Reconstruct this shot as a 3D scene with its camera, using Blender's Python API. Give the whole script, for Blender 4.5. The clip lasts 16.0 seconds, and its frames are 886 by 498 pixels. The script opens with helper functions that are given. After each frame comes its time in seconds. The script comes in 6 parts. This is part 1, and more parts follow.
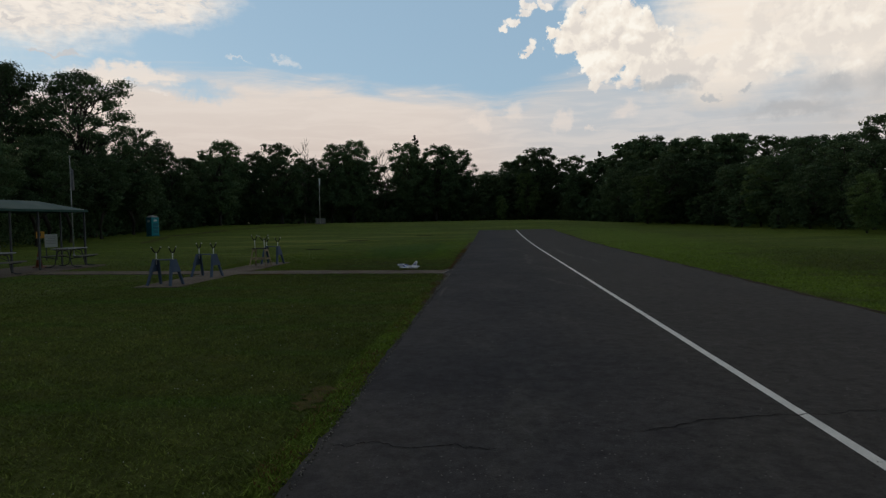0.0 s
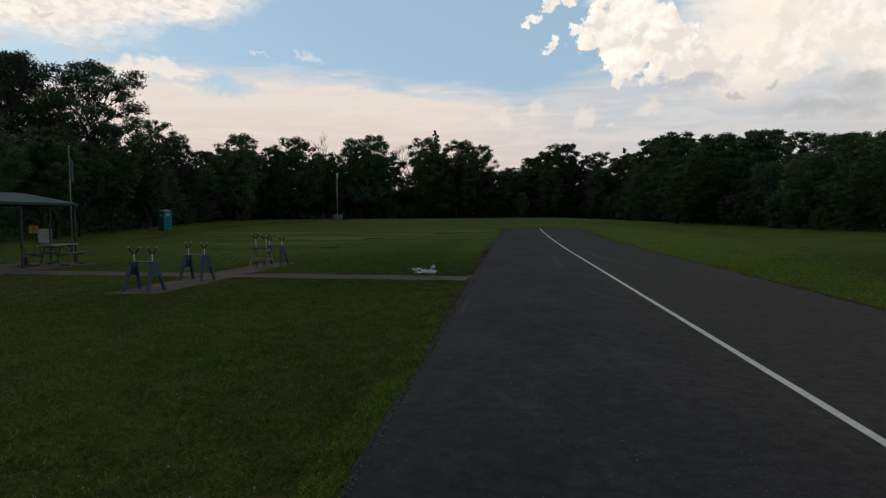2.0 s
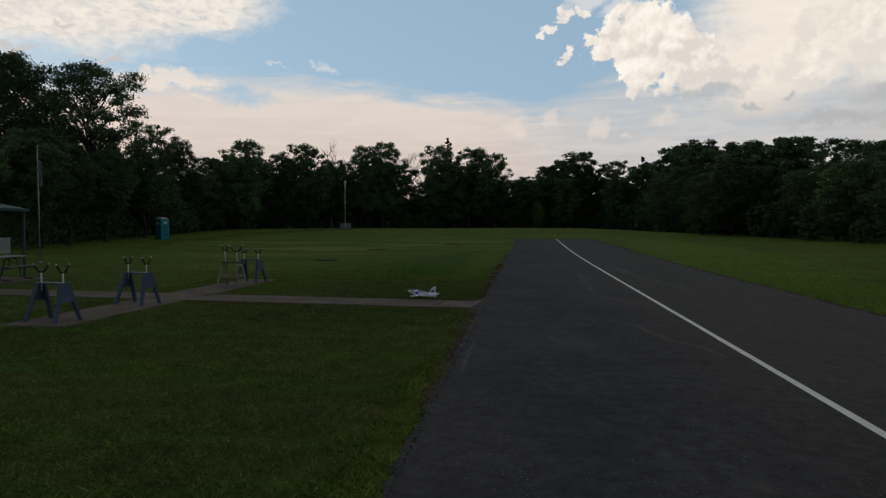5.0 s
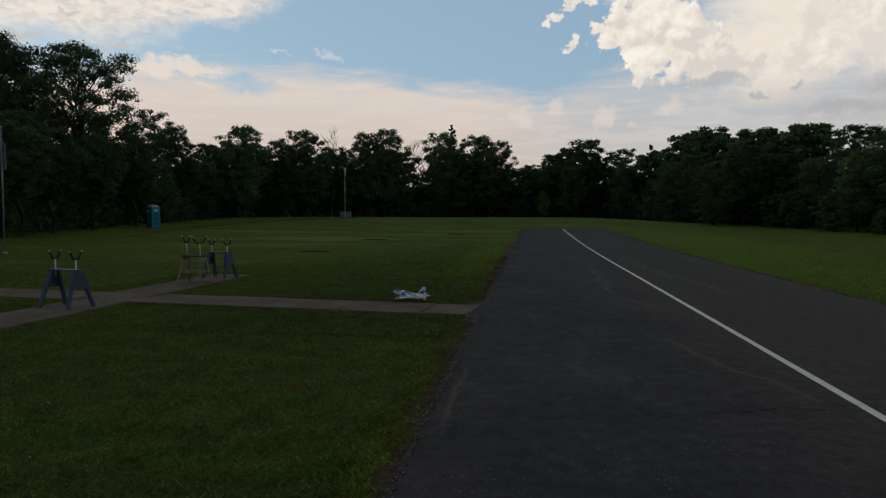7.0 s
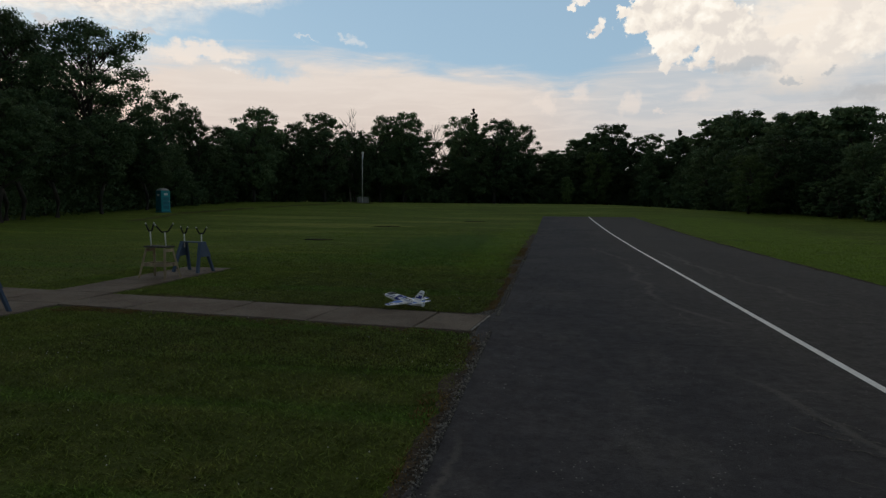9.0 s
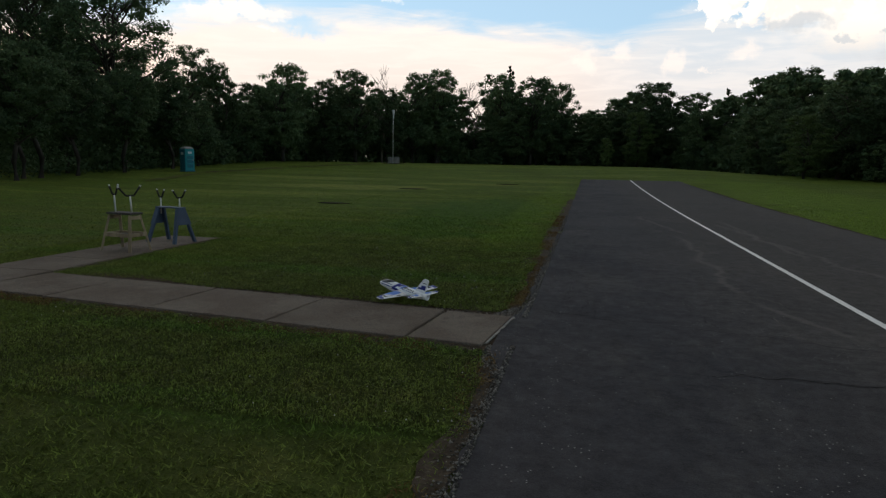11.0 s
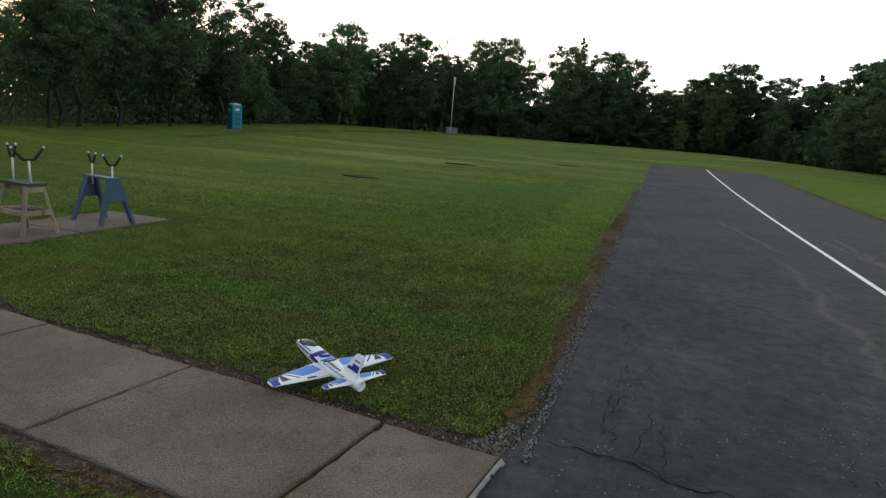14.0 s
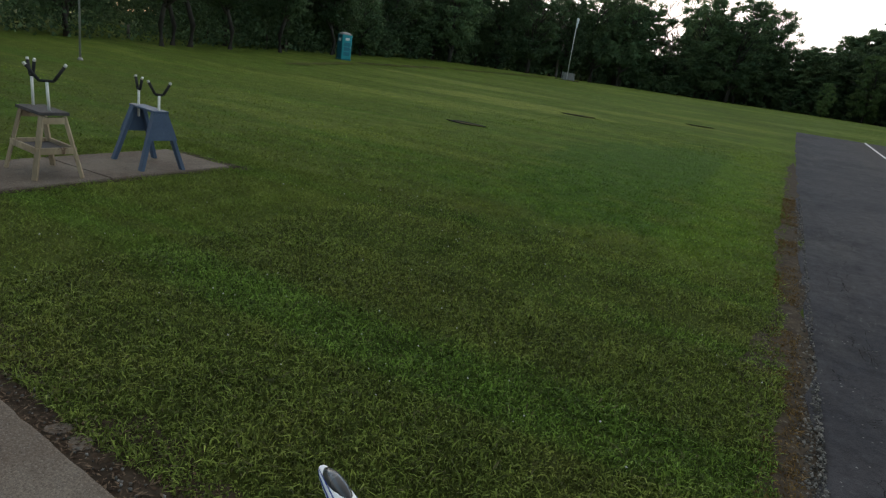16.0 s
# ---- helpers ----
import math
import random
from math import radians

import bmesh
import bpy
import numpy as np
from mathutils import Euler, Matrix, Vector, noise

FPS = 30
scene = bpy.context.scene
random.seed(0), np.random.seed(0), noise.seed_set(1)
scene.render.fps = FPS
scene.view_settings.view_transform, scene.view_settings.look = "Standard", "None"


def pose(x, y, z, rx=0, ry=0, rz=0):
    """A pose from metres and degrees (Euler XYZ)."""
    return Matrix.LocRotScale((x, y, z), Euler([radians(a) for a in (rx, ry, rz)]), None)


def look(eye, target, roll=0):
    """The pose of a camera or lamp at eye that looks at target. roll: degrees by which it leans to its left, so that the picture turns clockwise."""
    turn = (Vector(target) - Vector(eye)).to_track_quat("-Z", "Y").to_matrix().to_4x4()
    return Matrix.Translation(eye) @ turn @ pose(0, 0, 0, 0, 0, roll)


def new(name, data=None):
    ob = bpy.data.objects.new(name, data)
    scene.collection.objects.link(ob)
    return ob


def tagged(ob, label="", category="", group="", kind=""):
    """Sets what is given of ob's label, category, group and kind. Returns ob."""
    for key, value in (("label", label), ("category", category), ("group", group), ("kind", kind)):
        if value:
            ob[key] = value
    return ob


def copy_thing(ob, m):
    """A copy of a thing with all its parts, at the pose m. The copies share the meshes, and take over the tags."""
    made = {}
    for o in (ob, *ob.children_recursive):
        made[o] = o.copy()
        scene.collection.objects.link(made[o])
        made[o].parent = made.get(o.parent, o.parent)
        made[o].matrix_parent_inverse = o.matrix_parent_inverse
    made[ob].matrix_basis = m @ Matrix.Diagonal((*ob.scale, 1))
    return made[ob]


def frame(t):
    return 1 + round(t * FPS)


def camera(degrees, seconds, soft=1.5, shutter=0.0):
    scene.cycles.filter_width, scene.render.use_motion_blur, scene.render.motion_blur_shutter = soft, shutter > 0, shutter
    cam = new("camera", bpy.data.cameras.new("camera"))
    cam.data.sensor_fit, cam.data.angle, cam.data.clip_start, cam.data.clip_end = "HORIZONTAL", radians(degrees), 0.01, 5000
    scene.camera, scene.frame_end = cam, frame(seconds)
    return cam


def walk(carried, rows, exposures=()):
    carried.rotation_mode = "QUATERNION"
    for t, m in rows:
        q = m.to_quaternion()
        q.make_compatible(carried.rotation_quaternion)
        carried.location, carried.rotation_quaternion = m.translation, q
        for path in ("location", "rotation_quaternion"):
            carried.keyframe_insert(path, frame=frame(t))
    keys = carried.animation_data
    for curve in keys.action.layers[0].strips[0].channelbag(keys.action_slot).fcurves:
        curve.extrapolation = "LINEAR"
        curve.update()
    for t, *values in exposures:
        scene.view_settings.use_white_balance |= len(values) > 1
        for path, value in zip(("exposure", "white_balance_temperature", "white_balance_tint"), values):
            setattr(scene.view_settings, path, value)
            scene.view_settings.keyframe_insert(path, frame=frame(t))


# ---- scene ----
cam = camera(69.0, 16.0, soft=1.3)

PATH = [
    (0, (1.338, -6.293, 1.722), (1.187, -4.301, 1.63), -1.1),
    (0.5, (1.262, -5.694, 1.721), (1.108, -3.702, 1.618), -1.2),
    (1, (1.267, -4.994, 1.748), (1.097, -3.004, 1.643), -1.1),
    (1.5, (1.061, -4.25, 1.775), (0.867, -2.263, 1.667), -0.6),
    (2, (1.087, -3.675, 1.789), (0.876, -1.689, 1.687), -0.5),
    (2.5, (0.99, -3.058, 1.791), (0.771, -1.072, 1.693), -0.3),
    (3, (1.052, -2.448, 1.81), (0.824, -0.463, 1.725), -0.2),
    (3.5, (0.995, -1.883, 1.781), (0.758, 0.101, 1.697), -0.2),
    (4, (0.999, -1.224, 1.796), (0.756, 0.76, 1.725), -0.1),
    (6.5, (0.821, 2.036, 1.775), (0.555, 4.016, 1.686), -0.3),
    (7, (0.884, 2.669, 1.781), (0.618, 4.649, 1.675), 0.0),
    (7.5, (0.729, 3.379, 1.786), (0.45, 5.356, 1.658), -0.2),
    (8, (0.824, 4.057, 1.763), (0.527, 6.03, 1.628), 0.1),
    (10.3, (0.739, 6.99, 1.789), (0.347, 8.94, 1.575), 0.5),
    (10.5, (0.654, 7.227, 1.792), (0.25, 9.172, 1.561), 0.6),
    (11, (0.667, 7.965, 1.758), (0.234, 9.899, 1.489), 0.9),
    (11.5, (0.559, 8.569, 1.757), (0.112, 10.498, 1.471), 0.9),
    (12, (0.64, 9.184, 1.779), (0.177, 11.107, 1.478), 1.6),
    (12.5, (0.588, 9.819, 1.798), (0.117, 11.736, 1.474), 1.4),
    (13, (0.659, 10.463, 1.809), (0.165, 12.371, 1.473), 2.2),
    (13.5, (0.614, 11.078, 1.845), (0.089, 12.976, 1.499), 2.5),
    (14, (0.535, 11.663, 1.885), (-0.062, 13.537, 1.521), 4.5),
    (14.5, (0.331, 12.359, 1.873), (-0.316, 14.214, 1.5), 4.6),
    (15, (0.062, 13.028, 1.849), (-0.66, 14.852, 1.458), 6.1),
    (15.5, (-0.253, 13.676, 1.809), (-1.078, 15.445, 1.372), 7.1),
    (16, (-0.613, 14.003, 1.868), (-1.448, 15.73, 1.304), 8.4),
]
walk(cam, [(t, look(eye, target, roll)) for t, eye, target, roll in PATH],
     exposures=((0, -0.14), (2, 0.0), (4, -0.06), (6.5, -0.22), (8, -0.18), (10.5, 0.26), (11.5, 0.66), (12.5, 1.26), (13.5, 1.54), (14.5, 1.64), (16, 1.54)))

# ---- light: evening sky with broken cloud, sun low behind the western trees ----
SUN_AZ, SUN_EL = -58.0, 7.0        # degrees, azimuth counted from +y towards +x


class Nodes:
    """Short calls for shader nodes of one tree."""

    def __init__(self, tree):
        self.t = tree
        tree.nodes.clear()

    def add(self, kind, **inputs):
        n = self.t.nodes.new(kind)
        for k, v in inputs.items():
            self.put(n.inputs[k.replace("_", " ")], v)
        return n

    def put(self, socket, v):
        if isinstance(v, bpy.types.NodeSocket):
            self.t.links.new(v, socket)
        else:
            socket.default_value = v

    def math(self, op, a, b=0.0, c=0.0, clamp=False):
        n = self.t.nodes.new("ShaderNodeMath")
        n.operation, n.use_clamp = op, clamp
        for s, v in zip(n.inputs, (a, b, c)):
            self.put(s, v)
        return n.outputs[0]

    def ramp(self, v, lo, hi, a=0.0, b=1.0):
        n = self.t.nodes.new("ShaderNodeMapRange")
        n.interpolation_type = "SMOOTHSTEP"
        for s, x in zip(n.inputs, (v, lo, hi, a, b)):
            self.put(s, x)
        return n.outputs[0]

    def mix(self, f, a, b, how="MIX"):
        n = self.t.nodes.new("ShaderNodeMix")
        n.data_type, n.blend_type = "RGBA", how
        self.put(n.inputs[0], f)
        self.put(n.inputs[6], a if isinstance(a, bpy.types.NodeSocket) else (*a, 1))
        self.put(n.inputs[7], b if isinstance(b, bpy.types.NodeSocket) else (*b, 1))
        return n.outputs[2]

    def noise(self, vec, scale, detail=4.0, rough=0.55, distort=0.0):
        n = self.t.nodes.new("ShaderNodeTexNoise")
        self.put(n.inputs["Vector"], vec)
        for k, v in (("Scale", scale), ("Detail", detail), ("Roughness", rough), ("Distortion", distort)):
            n.inputs[k].default_value = v
        return n.outputs["Fac"]

    def stretch(self, vec, x, y, z):
        n = self.t.nodes.new("ShaderNodeVectorMath")
        n.operation = "MULTIPLY"
        self.put(n.inputs[0], vec)
        n.inputs[1].default_value = (x, y, z)
        return n.outputs[0]


def build_sky():
    world = bpy.data.worlds.new("evening_sky")
    world.use_nodes = True
    scene.world = world
    N = Nodes(world.node_tree)
    way = N.add("ShaderNodeTexCoord").outputs["Generated"]
    xyz = N.add("ShaderNodeSeparateXYZ", Vector=way).outputs
    az = N.math("MULTIPLY", N.math("ARCTAN2", xyz[0], xyz[1]), 57.2958)
    el = N.math("MULTIPLY", N.math("ARCSINE", xyz[2]), 57.2958)

    sky = N.t.nodes.new("ShaderNodeTexSky")
    sky.sky_type, sky.sun_disc = "NISHITA", False
    sky.sun_elevation, sky.sun_rotation = radians(SUN_EL + 9), radians(SUN_AZ)
    sky.air_density, sky.dust_density, sky.ozone_density = 1.0, 0.6, 1.5
    clear = N.mix(1.0, sky.outputs[0], (SKY_GAIN * 0.92, SKY_GAIN * 1.02, SKY_GAIN * 1.0), "MULTIPLY")
    clear = N.mix(0.72, clear, (0.365, 0.522, 0.675))

    coarse = N.noise(way, 6.0, 4.0, 0.5)
    wisps = N.noise(N.stretch(way, 1.0, 1.0, 4.5), 5.0, 7.0, 0.62, 0.6)
    ripple = N.noise(N.stretch(way, 1.0, 1.0, 2.2), 46.0, 6.0, 0.62, 0.4)
    silk = N.noise(N.stretch(way, 1.0, 1.0, 7.0), 9.0, 8.0, 0.60, 0.8)
    puffs = N.noise(way, 26.0, 9.0, 0.62, 0.2)
    crumbs = N.noise(way, 60.0, 7.0, 0.64, 0.2)

    # the rims of all clouds wander by a degree or so
    drift = N.t.nodes.new("ShaderNodeTexNoise")
    N.put(drift.inputs["Vector"], way)
    for k, v in (("Scale", 21.0), ("Detail", 7.0), ("Roughness", 0.62)):
        drift.inputs[k].default_value = v
    sway = N.add("ShaderNodeSeparateColor", Color=drift.outputs["Color"]).outputs
    az_w = N.math("MULTIPLY_ADD", N.math("SUBTRACT", sway[0], 0.5), 5.5, az)
    el_w = N.math("MULTIPLY_ADD", N.math("SUBTRACT", sway[1], 0.5), 3.6, el)

    def disc(a0, e0, ra, re):
        """1 in the middle of an oval of the sky, 0 on its rim, below 0 outside."""
        u = N.math("DIVIDE", N.math("SUBTRACT", az_w, a0), ra)
        v = N.math("DIVIDE", N.math("SUBTRACT", el_w, e0), re)
        return N.math("SUBTRACT", 1.0, N.math("SQRT", N.math("ADD", N.math("MULTIPLY", u, u), N.math("MULTIPLY", v, v))))

    def union(ovals):
        d = disc(*ovals[0])
        for o in ovals[1:]:
            d = N.math("SMOOTH_MAX", d, disc(*o), 0.15)
        return d

    def frayed(d, tex, amp, lo, hi):
        """Cover of a cloud whose rim the texture frays."""
        return N.ramp(N.math("MULTIPLY_ADD", N.math("SUBTRACT", tex, 0.5), amp, d), lo, hi)

    # thin haze that lies along the horizon and greys towards the east
    cream = N.mix(N.ramp(el, 3.0, 12.0), (0.67, 0.545, 0.475), (0.78, 0.68, 0.60))
    east = N.mix(N.ramp(el, 4.0, 10.0), (0.60, 0.555, 0.53), (0.535, 0.56, 0.585))
    cream = N.mix(N.ramp(az, -6.0, 9.0), cream, east)
    cream = N.mix(N.math("MULTIPLY", N.ramp(silk, 0.40, 0.66), 0.30), cream, (0.88, 0.77, 0.68))
    # its upper rim humps over the north-west, with a bay of clear sky further west
    hump = N.math("MULTIPLY_ADD", N.math("COSINE", N.math("MULTIPLY", N.math("ADD", az, 20.5), 0.083)), 1.75, 10.5)
    top = N.math("ADD", hump, N.ramp(az, 0.0, 9.0, 0.0, 3.0))
    rim = N.math("MULTIPLY_ADD", N.math("SUBTRACT", wisps, 0.5), -3.4, N.math("SUBTRACT", el, top))
    rim = N.math("MULTIPLY_ADD", N.math("SUBTRACT", silk, 0.5), -2.2, rim)
    veil = N.ramp(rim, -1.6, 0.7, 1.0, 0.0)
    bay = frayed(disc(-24.6, 10.9, 4.6, 0.95), silk, 0.9, 0.0, 0.9)
    veil = N.math("MULTIPLY", veil, N.math("MULTIPLY_ADD", bay, -0.8, 1.0))
    col = N.mix(N.math("MULTIPLY", veil, 0.92), clear, cream)
    tongue = frayed(disc(-30.0, 11.6, 5.4, 0.9), silk, 1.1, 0.0, 0.6)
    col = N.mix(N.math("MULTIPLY", tongue, 0.85), col, (0.87, 0.77, 0.68))
    # high rippled cloud to the west, thinning out towards the north
    high = frayed(union(((-45.0, 18.2, 12.5, 6.6), (-36.0, 17.6, 10.0, 5.0), (-31.0, 18.6, 10.0, 3.6))), wisps, 0.8, -0.10, 0.42)
    high = N.math("MULTIPLY", high, N.ramp(ripple, 0.26, 0.50, N.ramp(az, -36.0, -27.0, 0.80, 0.35), 1.0))
    col = N.mix(high, col, N.mix(N.ramp(ripple, 0.34, 0.66), (0.77, 0.71, 0.655), (0.93, 0.855, 0.765)))
    for a0, e0, ra, re in ((-40.2, 12.9, 1.9, 0.42), (-37.3, 15.2, 1.4, 0.25), (-34.6, 12.9, 1.5, 0.22)):
        col = N.mix(N.math("MULTIPLY", frayed(disc(a0, e0, ra, re), ripple, 1.6, 0.0, 0.5), 0.7), col, (0.60, 0.57, 0.56))
    # two thin wisps
    wisp = frayed(union(((-21.4, 13.1, 1.3, 0.17), (-18.3, 13.75, 1.0, 0.28), (-17.6, 13.4, 0.65, 0.42), (-27.6, 10.2, 1.0, 0.16))), ripple, 1.3, 0.0, 0.9)
    col = N.mix(N.math("MULTIPLY", wisp, 0.42), col, (0.88, 0.82, 0.76))
    # pale streamer and torn scraps west of the great cloud
    streak = frayed(union(((5.6, 18.8, 2.6, 1.2), (8.0, 17.6, 2.2, 0.8))), silk, 0.9, 0.0, 0.7)
    col = N.mix(N.math("MULTIPLY", streak, 0.7), col, (0.80, 0.77, 0.75))
    scrap = frayed(union(((1.0, 16.05, 0.55, 0.36), (1.9, 16.5, 0.75, 0.36), (2.9, 17.2, 0.85, 0.62), (3.5, 18.1, 0.75, 0.75), (4.8, 17.9, 0.7, 0.5), (3.55, 14.45, 0.65, 0.62), (3.2, 14.05, 0.5, 0.35))), crumbs, 1.5, -0.05, 0.35)
    col = N.mix(N.math("MULTIPLY", scrap, 0.92), col, N.mix(N.ramp(crumbs, 0.40, 0.60), (0.80, 0.74, 0.68), (0.95, 0.88, 0.79)))
    # small rosy puffs low in the north
    tuft = frayed(union(((2.4, 9.2, 1.35, 1.0), (6.0, 8.1, 0.95, 1.1), (11.2, 8.9, 1.7, 0.95), (9.1, 7.8, 0.45, 0.45), (-0.6, 8.9, 0.9, 1.2))), puffs, 1.5, -0.05, 0.75)
    col = N.mix(N.math("MULTIPLY", tuft, 0.55), col, (0.83, 0.725, 0.645))
    # a wide pale anvil spreads behind the cumulus over the north-east
    anvil = frayed(union(((24.0, 17.5, 12.5, 9.0), (36.0, 14.0, 18.0, 11.0), (19.0, 12.4, 8.0, 4.6))), wisps, 0.8, 0.0, 0.55)
    sheet = N.mix(N.ramp(el, 7.0, 11.5), (0.575, 0.545, 0.52), (0.90, 0.81, 0.71))
    sheet = N.mix(N.math("MULTIPLY", N.ramp(silk, 0.40, 0.64), 0.45), sheet, N.mix(N.ramp(el, 8.0, 13.0), (0.66, 0.60, 0.555), (0.93, 0.86, 0.775)))
    col = N.mix(anvil, col, sheet)
    gloom = frayed(union(((26.5, 9.4, 4.5, 1.5), (31.0, 9.8, 5.5, 2.2), (24.0, 8.0, 6.0, 0.9))), wisps, 1.0, 0.0, 0.9)
    col = N.mix(N.math("MULTIPLY", gloom, 0.75), col, (0.44, 0.445, 0.455))

    # the heaped cumulus itself: rounded billows lit from the west
    def billows(shift):
        at = N.t.nodes.new("ShaderNodeVectorMath")
        at.operation = "ADD"
        N.put(at.inputs[0], way)
        at.inputs[1].default_value = shift
        wob = N.t.nodes.new("ShaderNodeTexNoise")
        N.put(wob.inputs["Vector"], at.outputs[0])
        wob.inputs["Scale"].default_value, wob.inputs["Detail"].default_value = 24.0, 5.0
        bend = N.t.nodes.new("ShaderNodeVectorMath")
        bend.operation = "MULTIPLY_ADD"
        N.put(bend.inputs[0], wob.outputs["Color"])
        bend.inputs[1].default_value = (0.045, 0.045, 0.045)
        N.put(bend.inputs[2], at.outputs[0])
        lobe = N.t.nodes.new("ShaderNodeTexVoronoi")
        lobe.feature = "SMOOTH_F1"
        N.put(lobe.inputs["Vector"], bend.outputs[0])
        for k, v in (("Scale", 19.0), ("Detail", 3.0), ("Roughness", 0.55), ("Lacunarity", 2.2), ("Smoothness", 0.4)):
            lobe.inputs[k].default_value = v
        return N.math("SUBTRACT", 1.0, lobe.outputs["Distance"])

    rise, lee = billows((0.0, 0.0, 0.0)), billows((-0.010, -0.004, 0.011))
    folds = N.noise(N.stretch(way, 1.0, 1.0, 1.3), 12.0, 6.0, 0.55)
    relief = N.math("MULTIPLY_ADD", N.math("SUBTRACT", rise, lee), 0.65, N.math("MULTIPLY_ADD", N.math("SUBTRACT", folds, 0.5), 1.1, 0.5))
    relief = N.math("MULTIPLY_ADD", N.ramp(az, 8.0, 18.0), -0.16, relief)
    west_heap = union(((10.0, 15.8, 3.3, 2.7), (7.3, 14.8, 2.3, 1.7), (5.7, 15.6, 0.9, 0.8), (9.6, 13.4, 3.0, 2.5), (13.0, 13.6, 3.2, 2.6), (9.2, 11.6, 1.2, 1.6), (13.8, 12.0, 3.2, 1.9), (16.8, 11.6, 2.8, 1.7)))
    east_heap = union(((22.4, 13.8, 2.4, 3.4), (21.4, 11.6, 3.2, 2.0), (27.0, 14.0, 5.0, 4.5), (33.0, 17.0, 8.0, 6.5)))
    w_cover = frayed(N.math("MULTIPLY_ADD", N.math("SUBTRACT", rise, 0.45), 0.45, west_heap), crumbs, 0.55, -0.12, 0.06)
    e_cover = frayed(N.math("MULTIPLY_ADD", N.math("SUBTRACT", rise, 0.45), 0.45, east_heap), crumbs, 0.35, -0.10, 0.40)
    lit = N.mix(N.ramp(relief, 0.22, 0.50), (0.76, 0.70, 0.64), (0.91, 0.835, 0.74))
    lit = N.mix(N.ramp(relief, 0.46, 0.70), lit, (1.0, 0.945, 0.85))
    body = N.mix(N.ramp(N.math("MULTIPLY_ADD", N.math("SUBTRACT", puffs, 0.5), 5.0, el), 9.8, 13.2), N.mix(0.5, lit, (0.70, 0.65, 0.61)), lit)
    col = N.mix(N.math("MULTIPLY", e_cover, 0.72), col, lit)
    col = N.mix(w_cover, col, body)
    # flat grey undersides
    under = frayed(union(((15.2, 10.55, 2.6, 0.85), (13.6, 10.9, 1.6, 0.7), (18.5, 9.8, 0.75, 0.30), (20.4, 10.1, 0.55, 0.50))), puffs, 1.3, -0.02, 0.62)
    col = N.mix(N.math("MULTIPLY", under, 0.80), col, (0.475, 0.49, 0.505))
    # broken cloud over the rest of the sky, behind and overhead
    rest = N.math("MULTIPLY", N.ramp(coarse, 0.42, 0.62), N.ramp(el, 24.0, 34.0))
    col = N.mix(rest, col, (0.66, 0.62, 0.58))
    # the sky overhead is already dim and grey
    col = N.mix(N.ramp(el, 21.0, 42.0), col, N.mix(coarse, (0.196, 0.199, 0.204), (0.290, 0.275, 0.256)))
    # afterglow low in the west, where the sun stands behind the wood
    glow = N.math("MULTIPLY", N.ramp(N.math("ABSOLUTE", N.math("SUBTRACT", az, SUN_AZ)), 4.0, 30.0, 1.0, 0.0), N.ramp(el, 3.0, 14.0, 1.0, 0.0))
    col = N.mix(glow, col, (1.25, 0.74, 0.42))
    # the eastern half of the sky, away from the sunset, is dimmer
    off = N.math("COSINE", N.math("MULTIPLY", N.math("SUBTRACT", az, -15.0), 0.0174533))
    dim = N.ramp(off, -0.5, 0.55, 0.50, 1.0)
    col = N.mix(1.0, col, N.add("ShaderNodeCombineColor", Red=N.math("MULTIPLY_ADD", dim, 1.1, -0.1), Green=dim, Blue=dim).outputs[0], "MULTIPLY")
    back = N.add("ShaderNodeBackground", Color=col, Strength=SKY_STRENGTH)
    out = N.add("ShaderNodeOutputWorld")
    N.t.links.new(back.outputs[0], out.inputs[0])


SKY_GAIN, SKY_STRENGTH = 0.10, 1.08
build_sky()
sun = new("sun", bpy.data.lights.new("sun", "SUN"))
sun.data.energy, sun.data.angle, sun.data.color = 0.5, radians(12), (1.0, 0.80, 0.60)
sun.matrix_basis = look((math.sin(radians(SUN_AZ)) * 80, math.cos(radians(SUN_AZ)) * 80, math.tan(radians(SUN_EL)) * 80), (0, 0, 0))


# ---- helpers for building ----
def ground_z(x, y):
    """The field lies level and rises a little towards its far end."""
    s = min(max((y - 27) / 60, 0.0), 1.0)
    e = min(max((x - 9) / 16, 0.0), 1.0)
    w = min(max((-x - 15) / 18, 0.0), 1.0)
    return 1.3 * s * s * (1 - 0.5 * e * e * (3 - 2 * e)) + 0.12 * w * w * (3 - 2 * w)


def thing(name, m, label, category, group="", kind=""):
    ob = new(name)
    ob.matrix_basis = m
    return tagged(ob, label, category, group, kind)


def part(name, bm, material, parent=None, label="", smooth=False):
    me = bpy.data.meshes.new(name)
    bm.to_mesh(me)
    bm.free()
    me.materials.append(material)
    if smooth:
        me.shade_smooth()
    ob = new(name, me)
    ob.parent = parent
    return tagged(ob, label)


def mesh_np(name, co, faces, material):
    me = bpy.data.meshes.new(name)
    n, k = faces.shape
    me.vertices.add(len(co))
    me.vertices.foreach_set("co", np.ascontiguousarray(co, dtype=np.float32).ravel())
    me.loops.add(n * k)
    me.loops.foreach_set("vertex_index", np.ascontiguousarray(faces, dtype=np.int32).ravel())
    me.polygons.add(n)
    me.polygons.foreach_set("loop_start", np.arange(0, n * k, k, dtype=np.int32))
    me.update(calc_edges=True)
    me.materials.append(material)
    return me


